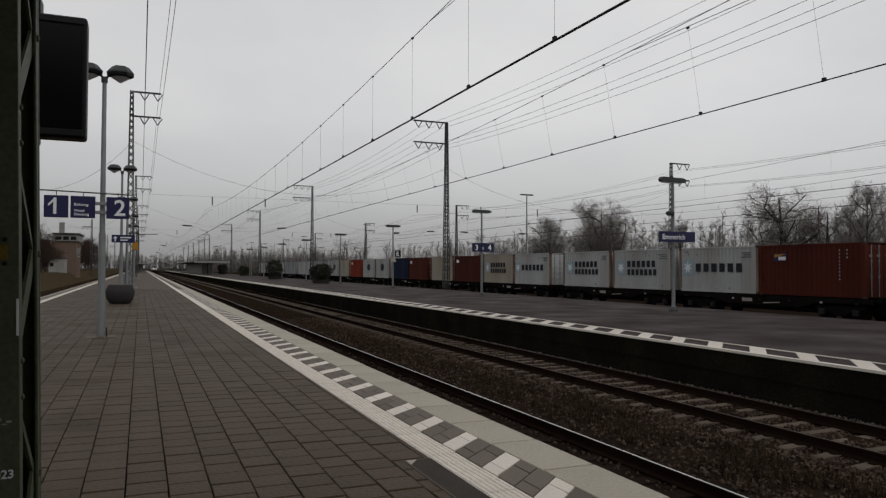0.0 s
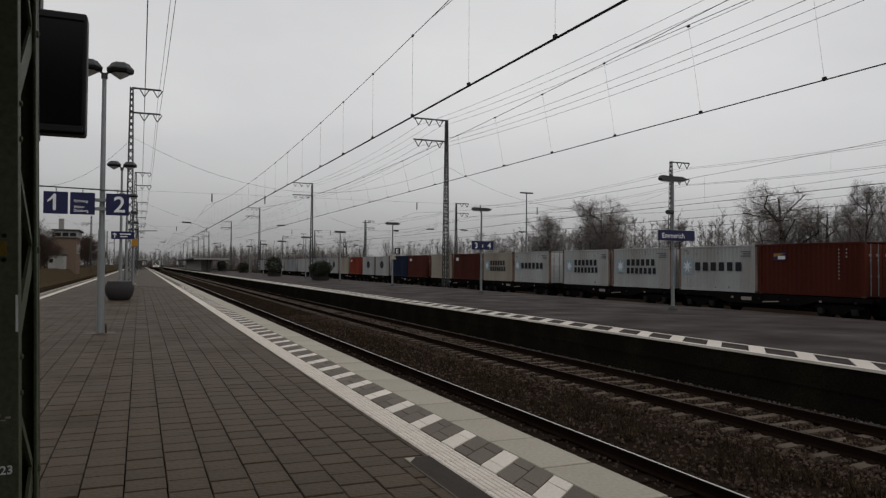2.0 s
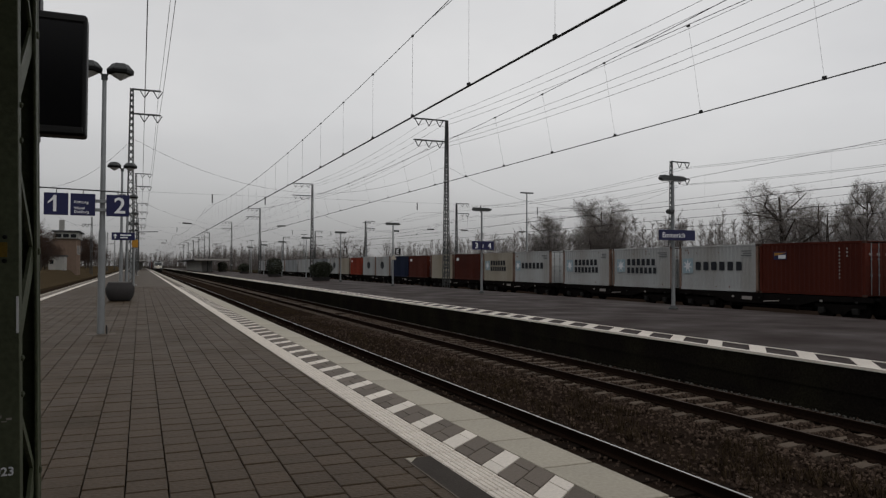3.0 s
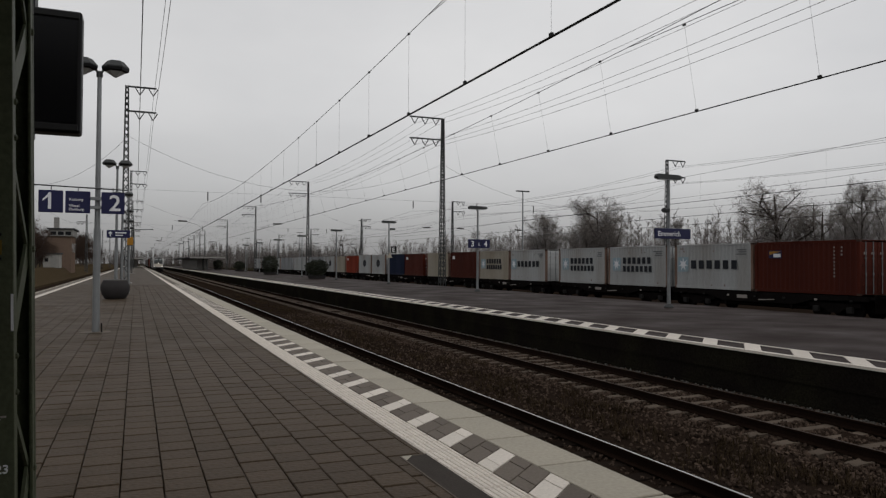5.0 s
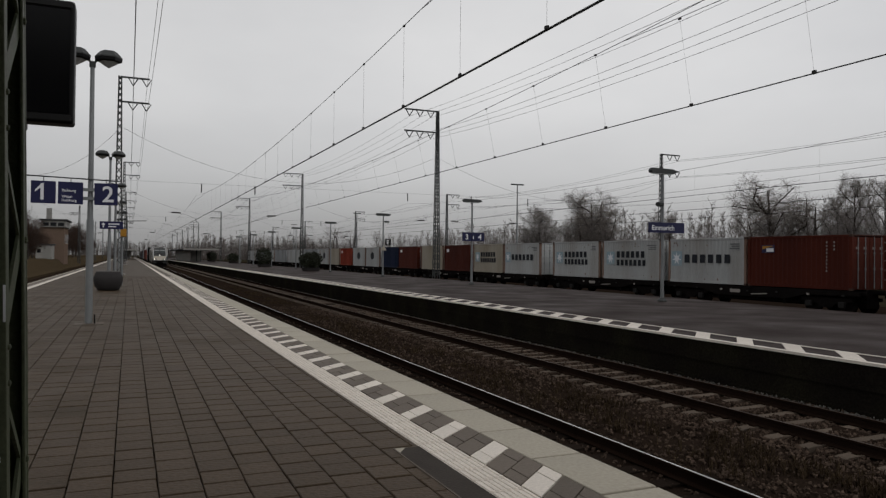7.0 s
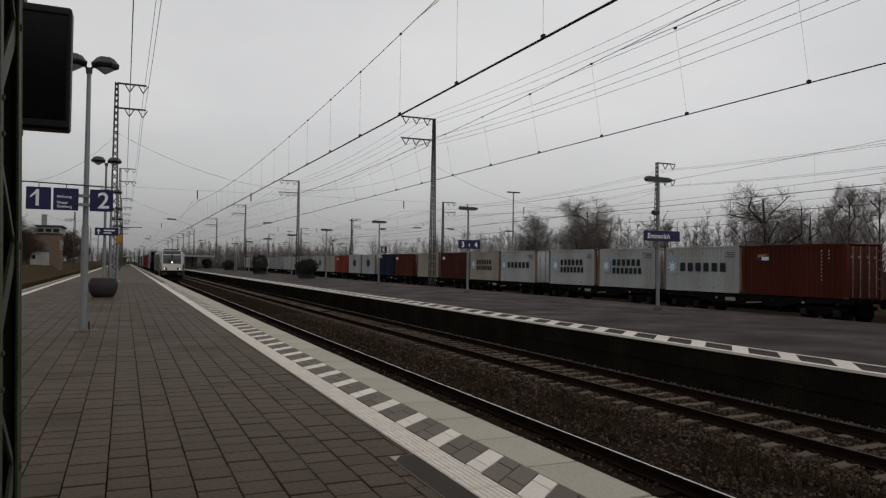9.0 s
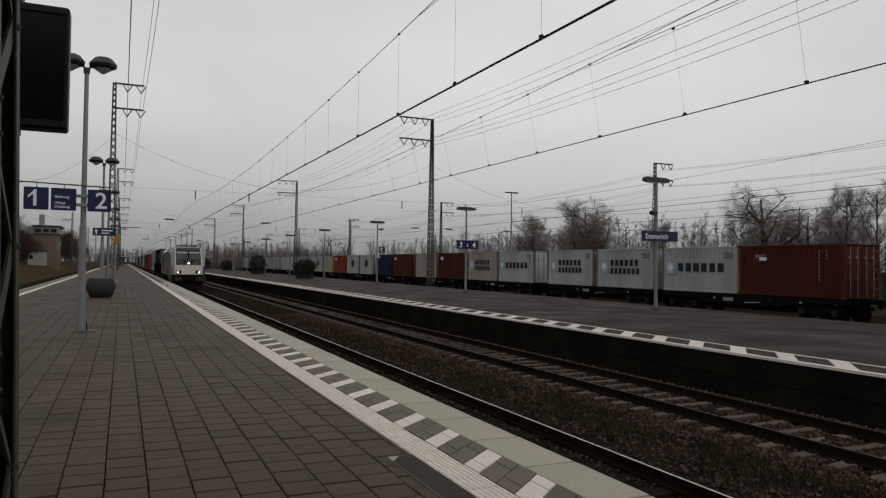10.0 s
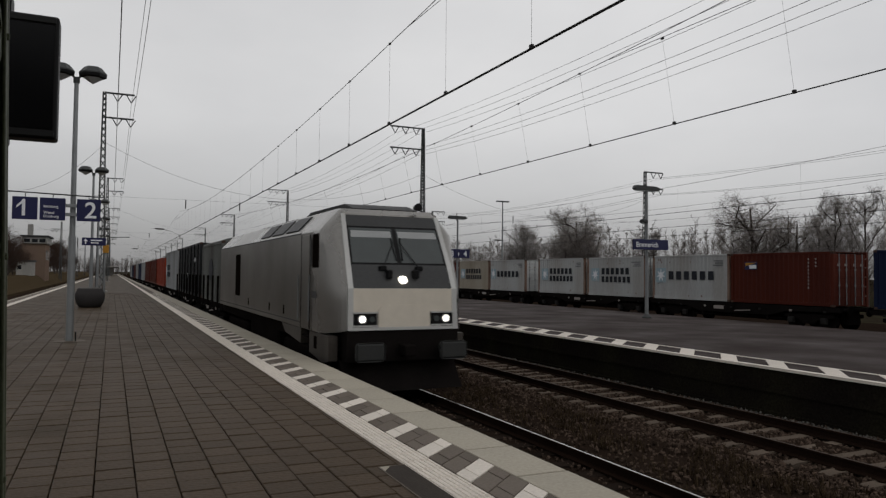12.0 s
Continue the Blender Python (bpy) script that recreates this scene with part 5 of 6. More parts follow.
def tree(x, y, height, seed, label, radius=3.0, low=0.25, limbs=7, forks=9, sprays=8, tips=5, rise=0.25, twig=None, z=-1.15, crooked=0.12, slim=1.0, stout=1.0):
    """A bare tree: trunk, limbs out to an uneven round crown, and finer and finer twigs."""
    rnd = random.Random(seed)
    t = thing("tree", x, y, z, label, "tree", "bare trees")
    wood, fine = Geo(), Geo()
    mid, half = height * (low + 1) / 2, height * (1 - low) / 2

    def reach(p):
        """How far out in the crown a point is: over 1 is outside its uneven edge."""
        v = Vector((p.x / radius, p.y / radius, (p.z - mid) / half))
        return v.length / (0.95 + 0.35 * noise.noise(v.normalized() * 1.8 + Vector((seed * 3.7, 0, 0))))

    def toward(p, way, length):
        """A tip within the crown, from p along a scattered way."""
        for _try in range(4):
            e = p + (way + Vector((rnd.gauss(0, 1), rnd.gauss(0, 1), rnd.gauss(0, 0.8) + rise))).normalized() * length
            if reach(e) < 1:
                break
            length *= 0.8
        return e

    def limb(g, a, b, r0, r1, sides, wobble):
        m = (a + b) / 2 + Vector((rnd.gauss(0, 1), rnd.gauss(0, 1), rnd.gauss(0, 0.6))) * wobble * (b - a).length
        q = a + (m - a) * 0.5 + Vector((rnd.gauss(0, 1), rnd.gauss(0, 1), 0)) * wobble * 0.4 * (b - a).length
        pts = [a, q, m, b] if sides > 3 else [a, m, b]
        n = len(pts) - 1
        for k in range(n):
            g.tube(pts[k], pts[k + 1], r0 + (r1 - r0) * k / n, r0 + (r1 - r0) * (k + 1) / n, sides, False)
        return pts

    def along(pts, u):
        f = u * (len(pts) - 1)
        k = min(int(f), len(pts) - 2)
        return pts[k] + (pts[k + 1] - pts[k]) * (f - k)
    rt = height * 0.019 * stout
    top = height * 0.8
    stem = limb(wood, Vector((0, 0, 0)), Vector((rnd.gauss(0, 0.02) * height, rnd.gauss(0, 0.02) * height, top)), rt * 1.2, rt * 0.25, 8, 0.02)
    for i in range(limbs):
        up = -0.62 + 1.55 * (i + 0.5) / limbs
        ang, flat = i * 2.4 + rnd.uniform(-0.4, 0.4), math.sqrt(max(0.25, 1 - min(1, abs(up)) ** 2))
        goal = Vector((math.cos(ang) * flat * radius, math.sin(ang) * flat * radius, mid + up * half))
        goal = Vector((0, 0, mid)) + (goal - Vector((0, 0, mid))) * (rnd.uniform(0.7, 0.85) / max(0.4, reach(goal)))
        start = along(stem, min(0.97, max(height * low * 0.8, goal.z - 0.8 * math.hypot(goal.x, goal.y)) / top))
        a = limb(wood, start, goal, rt * 0.45, rt * 0.14, 5, crooked)
        for _f in range(forks):
            p = along(a, rnd.uniform(0.2, 1.0))
            e = toward(p, (goal - start).normalized() * 0.7, radius * rnd.uniform(0.3, 0.55))
            b2 = limb(wood, p, e, rt * 0.11, rt * 0.05, 3, crooked)
            for _s in range(sprays):
                p2 = along(b2, rnd.uniform(0.2, 1.0))
                e2 = toward(p2, (e - p).normalized() * 0.8, radius * rnd.uniform(0.14, 0.3))
                c2 = limb(fine, p2, e2, rt * 0.05 * slim, rt * 0.03 * slim, 3, 0.1)
                for _t in range(tips):
                    p3 = along(c2, rnd.uniform(0.15, 1.0))
                    d3 = ((e2 - p2).normalized() * 0.7 + Vector((rnd.gauss(0, 1), rnd.gauss(0, 1), rnd.gauss(0, 0.8) + rise))).normalized()
                    fine.tube(p3, p3 + d3 * radius * rnd.uniform(0.1, 0.23), rt * 0.034 * slim, rt * 0.018 * slim, 3, False)
    part("trunk", wood, BARK, t, fix=False)
    part("crown", fine, twig or TWIG, t, "fine bare twigs", fix=False)
    return t


OAK = "bare spreading tree with crooked dark limbs behind the freight yard"
FULL = "bare broad tree with a dense twiggy crown behind the yard"
BIRCH = "slender bare birch-like tree with upright twigs"
tree(72, 65.0, 14.3, 11, OAK, 6.0, 0.1, 15, 13, 8, 5, 0.05, crooked=0.2, slim=0.75, stout=1.35)
tree(74, 60.5, 11.6, 19, OAK, 4.2, 0.12, 12, 11, 8, 5, 0.2, crooked=0.18, slim=0.8)
tree(72, 101.7, 15.2, 12, FULL, 6.4, 0.06, 18, 13, 10, 9, 0.15, slim=0.7)
tree(75, 108.0, 12.8, 13, FULL, 4.2, 0.08, 13, 12, 9, 8, 0.25, TWIG_GREY, slim=0.7)
tree(72, 120.0, 14.2, 14, BIRCH, 4.8, 0.06, 18, 13, 9, 8, 0.5, TWIG_GREY, crooked=0.06, slim=0.7, stout=0.85)
tree(70, 52.5, 13.6, 115, BIRCH, 2.7, 0.12, 17, 11, 8, 7, 0.7, TWIG_GREY, crooked=0.05, slim=0.85, stout=0.62)
tree(73, 56.2, 11.6, 16, BIRCH, 2.6, 0.12, 16, 10, 8, 7, 0.7, TWIG_GREY, crooked=0.05, slim=0.85, stout=0.62)
tree(66, 46.0, 12.4, 117, BIRCH, 2.8, 0.12, 16, 10, 8, 7, 0.7, TWIG_GREY, crooked=0.05, slim=0.85, stout=0.62)
tree(80, 92.0, 11.4, 18, BIRCH, 3.0, 0.12, 14, 9, 8, 5, 0.4, TWIG_GREY, slim=0.8)


def thicket(count, spot, low, high, thick, boughs, twigs, label, twig):
    """A belt of thin upright stems with rising branches and twigs, too many to count."""
    rnd = random.Random(5)
    wood, fine = Geo(), Geo()
    for k in range(count):
        x, y = spot(rnd, k / count)
        height = rnd.uniform(low, high) * (1.12 if y < 66 and rnd.random() < 0.5 else 1.0)
        foot = Vector((x, y, -1.15))
        bend = Vector((rnd.gauss(0, 0.03), rnd.gauss(0, 0.03), 0)) * height
        stem = [foot + bend * (j / 4) ** 2 + Vector((rnd.gauss(0, 0.06), rnd.gauss(0, 0.06), height * j / 4)) for j in range(5)]
        for j in range(4):
            wood.tube(stem[j], stem[j + 1], 0.09 * thick * (1 - j / 4.3), 0.09 * thick * (1 - (j + 1) / 4.3), 4, False)
        for _ in range(boughs):
            u = rnd.uniform(0.2, 0.99)
            j = min(3, int(u * 4))
            p = stem[j] + (stem[j + 1] - stem[j]) * (u * 4 - j)
            a, n = rnd.uniform(0, math.tau), height * rnd.uniform(0.1, 0.22) * (1.1 - 0.7 * u)
            e = p + Vector((math.cos(a) * 0.75, math.sin(a) * 0.75, rnd.uniform(0.4, 1.1))) * n
            wood.tube(p, e, 0.028 * thick, 0.012 * thick, 3, False)
            for _t in range(twigs):
                q = p + (e - p) * rnd.uniform(0.2, 1.0)
                fine.tube(q, q + Vector((rnd.gauss(0, 0.5), rnd.gauss(0, 0.5), rnd.uniform(0.1, 1.0))) * n * rnd.uniform(0.3, 0.7), 0.019 * thick, 0.011 * thick, 3, False)
    t = tagged(new("thicket"), label, "thicket", kind="stuff")
    part("stems", wood, BARK_GREY, t, fix=False)
    part("twigs", fine, twig, t, fix=False)


thicket(480, lambda rnd, u: (84 + rnd.uniform(-7, 14), 38 + 200 * u ** 1.3 + rnd.uniform(-1.5, 1.5)), 7.5, 11.8, 1.0, 30, 6, "dense belt of slender bare trees behind the freight yard", TWIG_GREY)
# the mist on these three far belts is only their paled twig colour
thicket(420, lambda rnd, u: (36 + 80 * u + rnd.uniform(-6, 6), 430 + rnd.uniform(0, 160)), 9.0, 17.0, 2.6, 18, 3, "misty distant woodland beyond the railway yard", TWIG_HAZE)
thicket(130, lambda rnd, u: (-13 - 40 * u - rnd.uniform(0, 5), 300 + rnd.uniform(0, 120)), 6.0, 12.0, 2.2, 18, 3, "misty distant woodland beside the platform line", TWIG_HAZE)
thicket(170, lambda rnd, u: (-24 + 76 * u + rnd.uniform(-3, 3), 665 + rnd.uniform(0, 50)), 8.0, 15.0, 3.2, 16, 3, "misty distant woodland at the end of the line", TWIG_HAZE)
rnd = random.Random(5)
scrub = [tree(80, 104.0, 4.4, 70 + k, "low reddish-brown scrub at the edge of the yard", 2.4, 0.02, 11, 8, 7, 4, 0.5, TWIG_HEDGE) for k in range(2)]
for k, (x, y) in enumerate(((70, 97), (71, 104), (69, 110), (70, 117), (72, 125), (70, 133), (73, 142), (70, 88), (72, 80), (70, 50), (69, 46), (71, 55))):
    s = 0.85 + 0.3 * rnd.random()
    copy_thing(scrub[k % 2], pose(x, y, -1.15, 0, 0, 70 * k) @ Matrix.Diagonal((s * 1.25, s * 1.25, s, 1)))
far_tree = [tree(60, 240.0 + 14 * k, 11.0, 40 + k, "distant bare tree in mist beyond the yard", 4.4, 0.08, 8, 6, 5, 2, 0.25, TWIG_HAZE) for k in range(3)]
for k in range(36):
    y = 190 + k * 9 + rnd.uniform(-5, 5)
    x = 62 + k * 1.2 + rnd.uniform(-12, 12)
    s = rnd.uniform(0.8, 1.35)
    copy_thing(far_tree[k % 3], pose(x, y, -1.15, 0, 0, rnd.uniform(0, 360)) @ Matrix.Diagonal((s, s, s, 1)))
for k in range(52):
    x, y = 34 + rnd.uniform(0, 110), 330 + rnd.uniform(0, 190)
    s = rnd.uniform(0.8, 1.2)
    copy_thing(far_tree[k % 3], pose(x, y, -1.15, 0, 0, rnd.uniform(0, 360)) @ Matrix.Diagonal((s, s, s, 1)))
for k in range(46):
    x, y = -75 + k * 4.4 + rnd.uniform(-3, 3), 655 + rnd.uniform(0, 60)
    s = rnd.uniform(1.0, 1.7)
    copy_thing(far_tree[k % 3], pose(x, y, -1.15, 0, 0, rnd.uniform(0, 360)) @ Matrix.Diagonal((s, s, s, 1)))
hedge = [tree(-15.0, 112.0, 6.6, 60 + k, "brown twiggy bush beside the signal box", 2.9, 0.03, 13, 10, 8, 6, 0.3, TWIG_HEDGE) for k in range(2)]
for k, p in enumerate(hedge):
    p.matrix_basis = pose(-15.2 + 2.2 * k, 112.0 + 4 * k, 0.9)
for x, y, s in ((-13.4, 134.5, 0.9), (-14.4, 133.0, 1.3), (-13.6, 121.0, 1.05), (-17.2, 133.0, 1.4), (-10.9, 190.0, 1.25), (-11.2, 205.0, 1.35), (-12.4, 178.0, 1.2), (-11.6, 225.0, 1.5)):
    copy_thing(hedge[0], pose(x - 1.0, y, 0.85, 0, 0, 50 * s) @ Matrix.Diagonal((s, s, s, 1)))
for k in range(9):
    x, y = -13 - rnd.uniform(0, 16), 160 + k * 9.0 + rnd.uniform(-3, 3)
    if -15.5 < x < -9 and 135 < y < 154:
        x -= 7
    s = rnd.uniform(0.75, 1.15)
    copy_thing(hedge[k % 2], pose(x, y, 0.9, 0, 0, rnd.uniform(0, 360)) @ Matrix.Diagonal((s, s, s, 1)))

# ---- buildings ----


def signal_box():
    b = thing("signal_box", -12.2, 140.0, -0.76, "brown brick signal box with a pale flat upper storey", "building")
    part("wall", Geo().box(-1.9, 1.9, 0, 9, 0, 7.0), BRICK, b)
    up = part("upper_storey", Geo().box(-1.6, 2.2, -0.4, 9.4, 7.0, 8.15, 0.05), PLASTER, b, "pale upper storey")
    for k in range(3):
        part("window", Geo().box(-1.3 + k * 1.15, -0.4 + k * 1.15, -0.43, -0.38, 7.2, 7.8), GLASS_DARK, up)
    part("roof", Geo().box(-1.8, 2.5, -0.7, 9.7, 8.15, 8.4, 0.03), ROOF, b)
    part("chimney", Geo().box(-1.1, -0.3, 3, 4, 8.4, 10.4), PLASTER, b)
    for z in (4.4,):
        for y in (1.5, 4.4, 7.0):
            w = part("window", Geo().box(1.88, 1.93, y, y + 1.1, z, z + 1.5), GLASS_DARK, b)
            part("sill", Geo().box(1.88, 2.0, y - 0.1, y + 1.2, z - 0.1, z), CONCRETE, w)
    h = thing("hut", -12.0, 128.0, 0.85, "small pale flat-roofed hut on the grass", "hut")
    part("wall", Geo().box(-1.3, 0.9, 0, 4.5, 0, 2.2), CONCRETE, h)
    part("roof", Geo().box(-1.5, 1.1, -0.2, 4.7, 2.2, 2.4, 0.02), ROOF, h)
    part("door", Geo().box(-0.3, 0.6, -0.04, 0.02, 0.05, 2.0), PLASTER, h)
    part("window", Geo().box(-1.1, -0.6, -0.03, 0.02, 1.0, 1.6), GLASS_DARK, h)


signal_box()


def canopy(x, y, w, n, z, label, floor=0.0):
    c = thing("platform_canopy", x, y, floor, label, "canopy")
    part("roof", Geo().box(-w / 2, w / 2, 0, n, z - 0.3, z, 0.04), ROOF, c)
    part("fascia", Geo().box(-w / 2 - 0.04, w / 2 + 0.04, -0.06, 0, z - 0.36, z + 0.03), CONCRETE, c)
    for k in range(int(n / 12) + 1):
        part("column", Geo().tube((0, 1 + k * 12, 0), (0, 1 + k * 12, z - 0.3), 0.14, 0.14, 10), STEEL, c)
    part("waiting_room", Geo().box(-1.3, 1.3, 16, n - 6, 0, z - 0.35), CONCRETE, c)


canopy(16.6, 190.0, 8.4, 90.0, 3.3, "long dark flat-roofed platform canopy on the asphalt platform")
canopy(-0.8, 262.0, 6.6, 80.0, 3.3, "distant dark flat-roofed canopy on the paved platform")
canopy(-20.0, 205.0, 15.0, 40.0, 3.1, "low dark flat-roofed shed on the grass bank", 0.95)


def yard_light(x, y, z):
    b = thing("yard_light", x, y, -1.12, "tall thin yard light mast with a crosswise head", "street lamp", "yard lights")
    part("pole", Geo().tube((0, 0, 0), (0, 0, z + 1.1), 0.13, 0.07, 10), GALV, b)
    part("head", Geo().box(-0.9, 0.9, -0.15, 0.15, z + 1.1, z + 1.25, 0.03), STEEL, b)


yard_light(45, 80.0, 11.0)
yard_light(45, 150.0, 11.0)
yard_light(45, 215.0, 11.0)
yard_light(38, 275.0, 11.0)

# ---- pieces: sleepers, ballast stones, weeds, paving ----
sleeper = Geo().prism([(-1.2, -1.05), (1.2, -1.05), (1.2, -0.94), (1.15, -0.925), (0.9, -0.915), (0.45, -0.935), (-0.45, -0.935), (-0.9, -0.915), (-1.15, -0.925), (-1.2, -0.94)], "y", -0.095, 0.095).mesh("sleeper")
sleeper.materials.append(SLEEPER)
for k in range(150):
    s = part("sleeper", sleeper, None, TRACK_FAR)
    s.location = (FAR_X + random.uniform(-0.02, 0.02), 2.08 + 0.6 * k, random.uniform(-0.008, 0.006))
g = Geo()
for x, y0 in ((SIDE_X, 2.0), (YARD_X, 2.0), (LEFT_X, 20.0)):
    for k in range(330):
        g.box(x - 1.3, x + 1.3, y0 + 0.6 * k, y0 + 0.6 * k + 0.24, -1.05, -0.925)
for k in range(500):
    g.box(FAR_X - 1.3, FAR_X + 1.3, 92.08 + 0.6 * k, 92.32 + 0.6 * k, -1.05, -0.925)
tagged(link("sleepers", g, SLEEPER, fix=False), "concrete sleepers of the other tracks", "sleepers", kind="stuff")
g = Geo()
for k in range(500):
    g.box(NEAR_X - 1.3, NEAR_X + 1.3, 2.0 + 0.6 * k, 2.25 + 0.6 * k, -1.05, -0.935)
tagged(link("sleepers", g, DARK_SLEEPER, fix=False), "dark brown sleepers beside the near platform", "sleepers", kind="stuff")
fast = [part("rail_clip", Geo().box(-0.06, 0.06, -0.06, 0.06, -0.925, -0.885, 0.02), RAIL_SIDE, TRACK_FAR)]
fast[0].location = (FAR_X - 0.86, 2.08, 0)
for k in range(1, 60):
    c = part("rail_clip", fast[0].data, None, TRACK_FAR)
    c.location = (FAR_X - 0.86 + (1.5 + 0.22) * (k % 2), 2.08 + 0.6 * (k // 2), 0)

SHAPES = []
for k in range(6):
    rr = random.Random(k)
    SHAPES.append([Vector((rr.uniform(0.7, 1.1) * a, rr.uniform(0.7, 1.1) * b, rr.uniform(0.6, 1.0) * c)) for a, b, c in ((1, 0, 0), (0, 1, 0), (-1, 0, 0), (0, -1, 0), (0.2, 0.1, 0.9), (0, 0.2, -0.9))])
STONE_F = [(0, 1, 4), (1, 2, 4), (2, 3, 4), (3, 0, 4), (1, 0, 5), (2, 1, 5), (3, 2, 5), (0, 3, 5)]
g = Geo()
rs = random.Random(77)


def clear_of_rails(x, y):
    for c in (NEAR_X, FAR_X):
        if abs(abs(x - c) - 0.752) < 0.09:
            return False
        if abs(x - c) < 1.2 and abs((y - 2.08 + 0.3) % 0.6 - 0.3) < 0.11 and c == FAR_X:
            return False
    return True


for _ in range(34000):
    y = 4.5 + 34 * rs.random() ** 1.7
    x = rs.uniform(5.9, 11.7) if rs.random() < 0.45 else rs.uniform(8.3, 11.72)
    if not clear_of_rails(x, y):
        continue
    r = rs.uniform(0.018, 0.045)
    t = Euler((rs.uniform(0, 6), rs.uniform(0, 6), rs.uniform(0, 6))).to_matrix()
    c = Vector((x, y, -0.95 + rs.uniform(-0.01, 0.025)))
    g.add([c + t @ (p * r) for p in rs.choice(SHAPES)], STONE_F)
tagged(link("ballast_stones", g, STONE, fix=False), "loose angular brown and grey ballast stones", "ballast", kind="stuff")
g = Geo()
for _ in range(2600):
    y = 6 + 50 * rs.random() ** 1.5
    r = rs.uniform(0.012, 0.04)
    t = Euler((rs.uniform(0, 6), rs.uniform(0, 6), rs.uniform(0, 6))).to_matrix()
    c = Vector((11.76 - abs(rs.gauss(0, 0.14)), y, -0.95 + rs.uniform(-0.01, 0.03)))
    g.add([c + t @ (p * r) for p in rs.choice(SHAPES)], STONE_F)
tagged(link("rubble", g, RUBBLE, fix=False), "pale rubble and litter along the platform wall", "rubble", kind="stuff")
g = Geo()
for _ in range(2200):
    y = 5 + 60 * rs.random() ** 1.5
    x = rs.gauss(7.75, 0.55)
    if not 6.4 < x < 8.75 or noise.noise(Vector((x * 0.9, y * 0.5, 4.0))) < -0.05:
        continue
    for _b in range(9):
        a, h, lean = rs.uniform(0, math.tau), rs.uniform(0.05, 0.17), rs.uniform(0.02, 0.12)
        b = Vector((x + rs.gauss(0, 0.05), y + rs.gauss(0, 0.05), -0.97))
        w = Vector((-math.sin(a), math.cos(a), 0)) * 0.006
        m = b + Vector((math.cos(a) * lean * 0.4, math.sin(a) * lean * 0.4, h * 0.7))
        e = b + Vector((math.cos(a) * lean, math.sin(a) * lean, h))
        g.add([b - w, b + w, m + w, m - w, e], [(0, 1, 2, 3), (3, 2, 4)])
tagged(link("dry_weeds", g, WEED, fix=False), "dry brown winter weeds growing between the tracks", "weeds", kind="stuff")

# paving of the near platform
PITCH, X0 = 0.3155, -0.09
flag = Geo().top_box(0.0048, PITCH - 0.0048, 0.0085, 0.3115, -0.058, 0.0, 0.006).mesh("paver")
flag.materials.append(PAVER)
rest = Geo()
for c in range(-14, 8):
    x = X0 + c * PITCH
    shift = (0.0, 0.16)[c % 2] + 0.02 * (c % 3)
    for k in range(-35, 184):
        y = 3.2 + shift + k * 0.32
        dz = random.uniform(-0.004, 0.003)
        if -1 <= c and 0 <= k < 33:
            ob = part("paver", flag, None, pl)
            ob.location, ob.rotation_euler = (x, y + random.uniform(-0.004, 0.004), dz), (0, 0, random.uniform(-0.01, 0.01))
        else:
            gap = 0.003 if y > 14 else 0.0085
            rest.top_box(x + 0.004, x + PITCH - 0.004, y + gap, y + 0.32 - gap, -0.058, dz, 0.006)
part("paving", rest, PAVER, pl, "grey-brown square concrete pavers", fix=False)["kind"] = "stuff"
g = Geo()
for k in range(-35, 184):
    g.top_box(2.438, 2.484, 3.2 + k * 0.32, 3.512 + k * 0.32, -0.058, -0.002, 0.004)
part("border_row", g, PAVER, pl, fix=False)["kind"] = "stuff"

g = Geo().top_box(0.002, 0.298, 0.013, 0.287, -0.058, -0.004, 0.003)
for k in range(6):
    x = 0.026 + k * 0.0493
    g.top_box(x - 0.014, x + 0.014, 0.02, 0.28, -0.004, 0.004, 0.004)
ribbed = g.mesh("tactile_tile")
ribbed.materials.append(WHITE_TILE)
for k in range(90):
    part("tactile_tile", ribbed, None, pl).location = (2.49, 3.3 + 0.3 * k, random.uniform(-0.001, 0.001))
g = Geo()
for k in list(range(-127, -90)) + list(range(106)):
    g.top_box(2.492, 2.788, 30.303 + 0.3 * k, 30.597 + 0.3 * k, -0.058, 0.002, 0.004)
part("tactile_row", g, WHITE_TILE, pl, fix=False)["kind"] = "stuff"

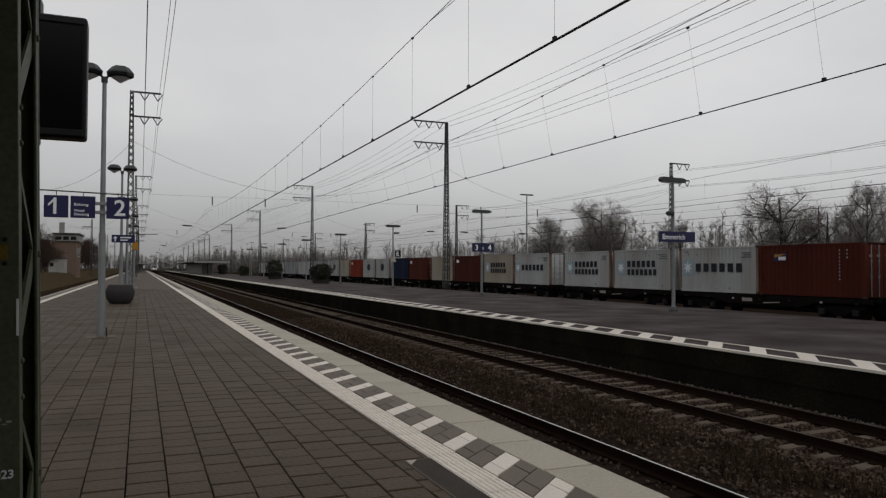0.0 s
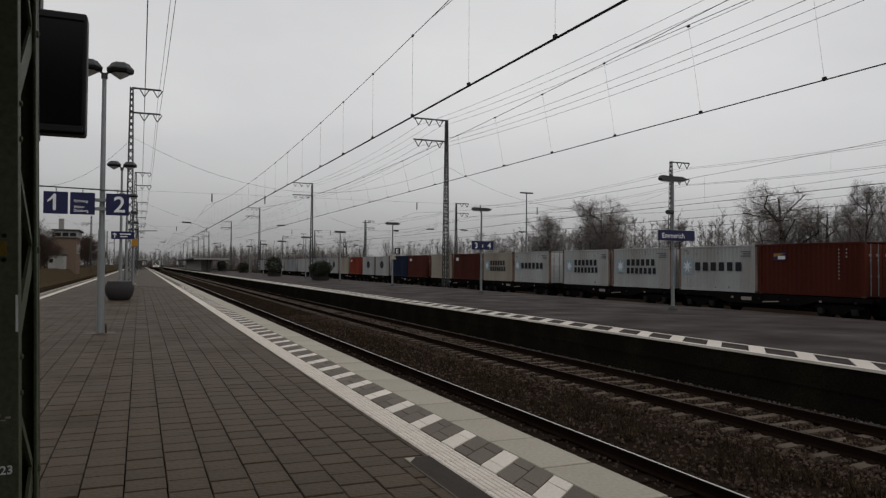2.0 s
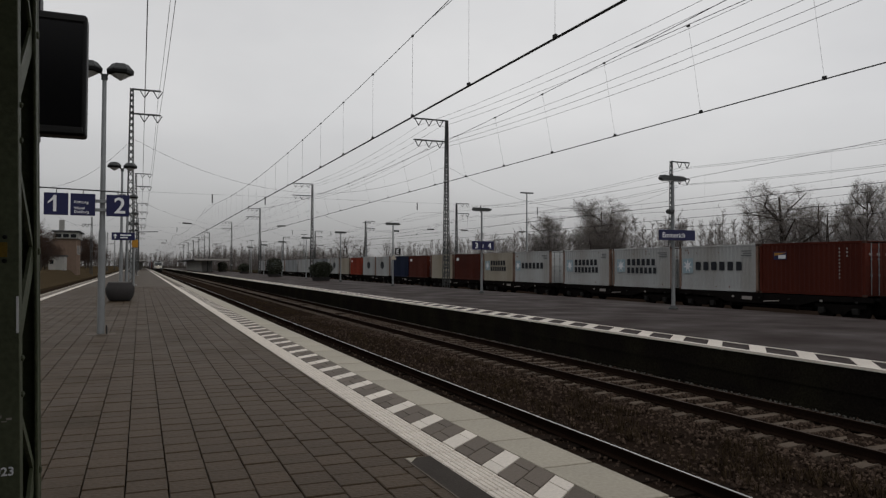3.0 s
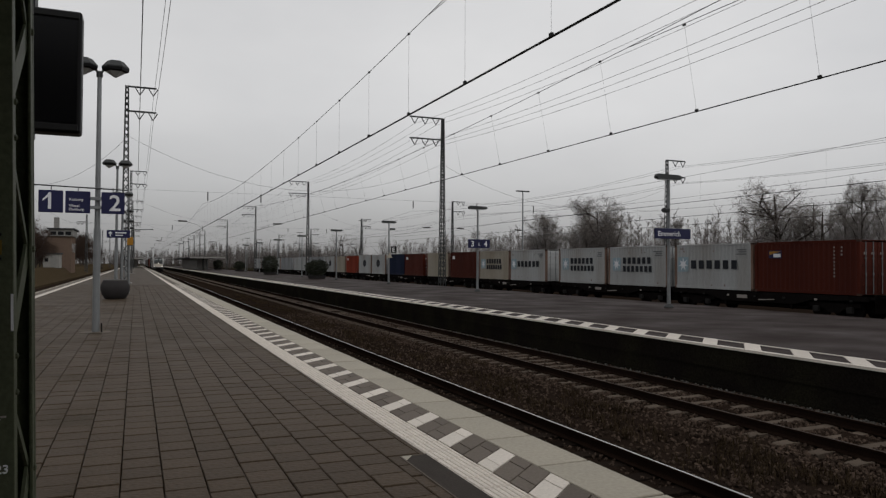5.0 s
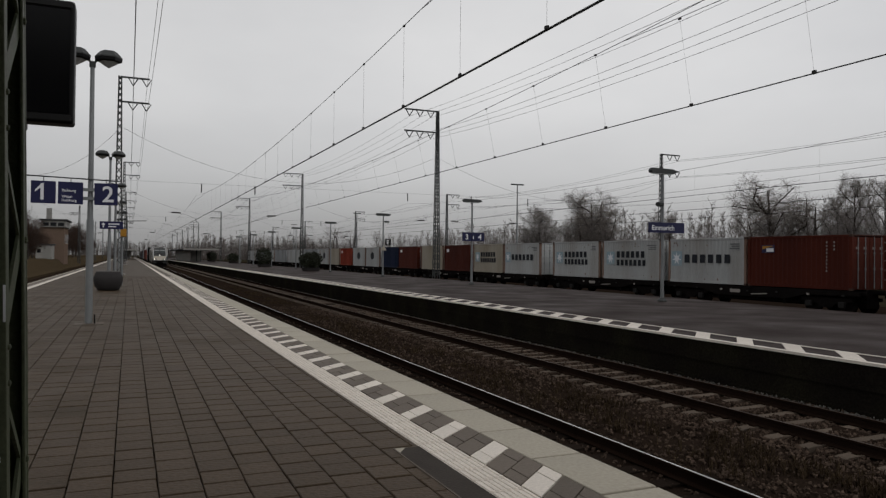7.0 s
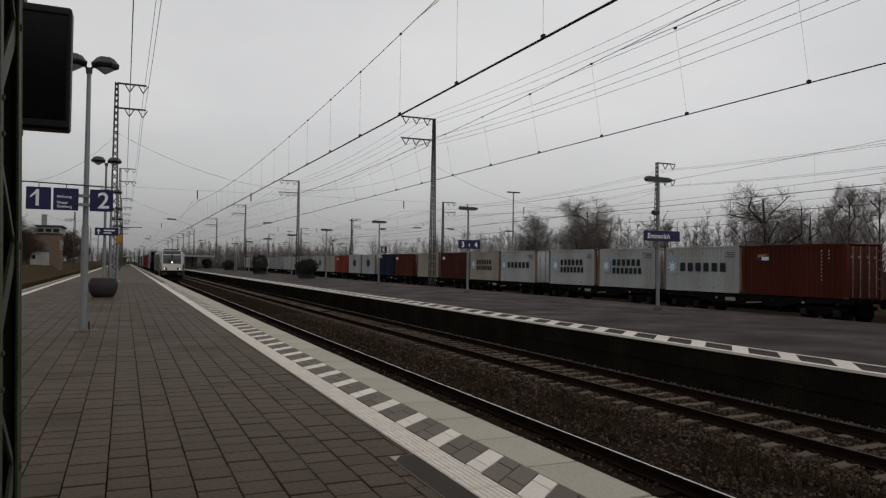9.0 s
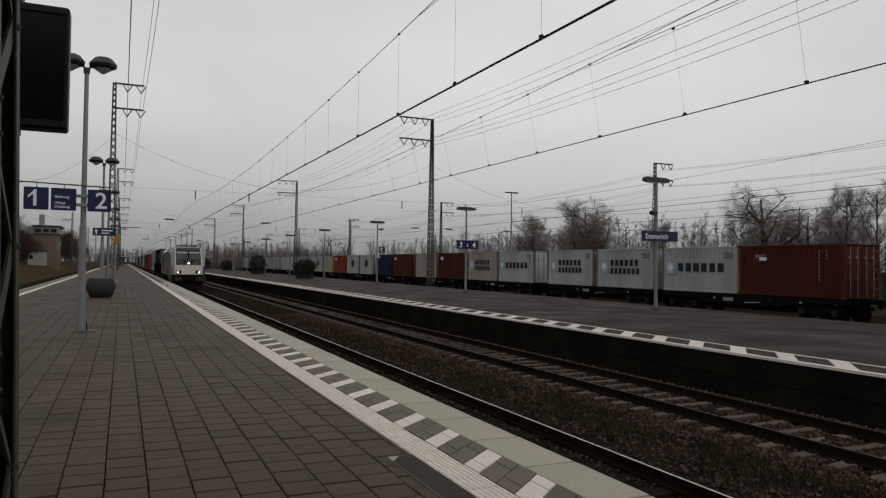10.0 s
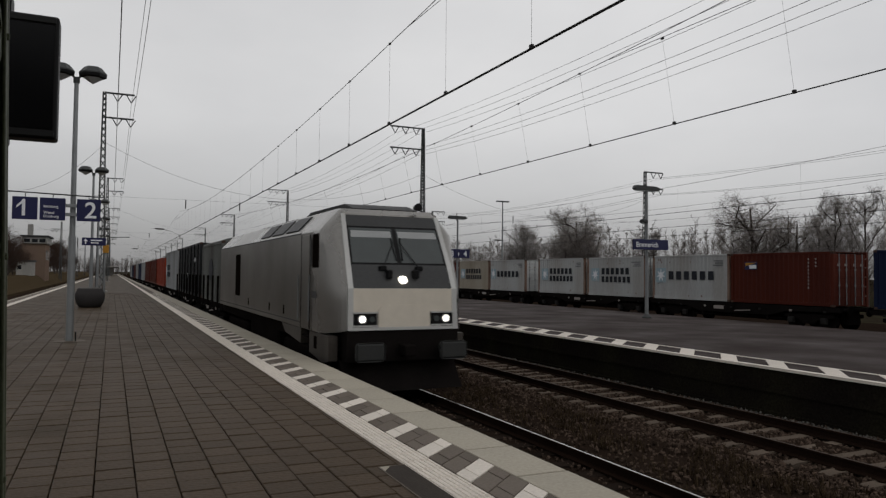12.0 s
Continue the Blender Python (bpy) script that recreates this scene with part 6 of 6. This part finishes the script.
ROW = 0.904 / 3
SLANT = 0.9  # the rows of edge tiles run aslant
tiles = {}
for wide in (0.297, 0.149):
    for white in (True, False):
        g = Geo().top_box(0.005, wide - 0.005, 0.008, ROW - 0.008, -0.058, 0.0, 0.004)
        g.v = [(a, b + SLANT * a, c) for a, b, c in g.v]
        me = g.mesh("edge_tile")
        me.materials.append(WHITE_TILE if white else DARK_TILE)
        tiles[wide, white] = me
far_tiles = {True: Geo(), False: Geo()}
for k in range(-35, 196):
    y = 5.83 - ROW / 2 - 9 * ROW + k * ROW
    white = k % 3 == 0
    first = (0.297, 0.149) if k % 2 == 0 else (0.149, 0.297)
    x = 2.797
    for w in first:
        if 0 <= k < 90:
            part("edge_tile", tiles[w, white], None, pl).location = (x, y + SLANT * (x - 3.02), random.uniform(-0.003, 0.001))
        else:
            g = Geo().top_box(0.003, w - 0.003, 0.003, ROW - 0.003, -0.058, 0.0, 0.004)
            far_tiles[white].add([(x + a, y + b + SLANT * (x + a - 3.02), c) for a, b, c in g.v], g.f)
        x += w
for white, geo in far_tiles.items():
    part("edge_tiles", geo, WHITE_TILE if white else DARK_TILE, pl, fix=False)["kind"] = "stuff"
slab = Geo().top_box(0.004, 0.52, 0.016, 1.004, -0.058, 0.0, 0.006).mesh("edge_slab")
slab.materials.append(SLAB)
for k in range(-11, 58):
    part("edge_slab", slab, None, pl).location = (3.244, 3.44 + 1.02 * k, random.uniform(-0.003, 0.002))

# edge of the far platform
def slanted(x0, x1, y0, y1, z1, bevel):
    g = Geo().top_box(x0, x1, y0, y1, -0.054, z1, bevel)
    g.v = [(a, b + a - 12.0, c) for a, b, c in g.v]
    return g.mesh("edge_tile")


bar_white = slanted(11.9, 12.70, 0.0, 0.45, 0.003, 0.004)
bar_white.materials.append(WHITE_TILE)
bar_dark = slanted(11.905, 12.70, 0.455, 1.245, -0.006, 0.006)
bar_dark.materials.append(ASPHALT)
for k in range(-4, 70):
    for me in (bar_white, bar_dark):
        part("edge_tile", me, None, pf).location = (0, 2.5 + 1.25 * k, 0)
part("inner_line", Geo().box(12.705, 12.78, -20, 90, -0.054, 0.002), WHITE_TILE, pf, "thin white line behind the dashes")


motions()
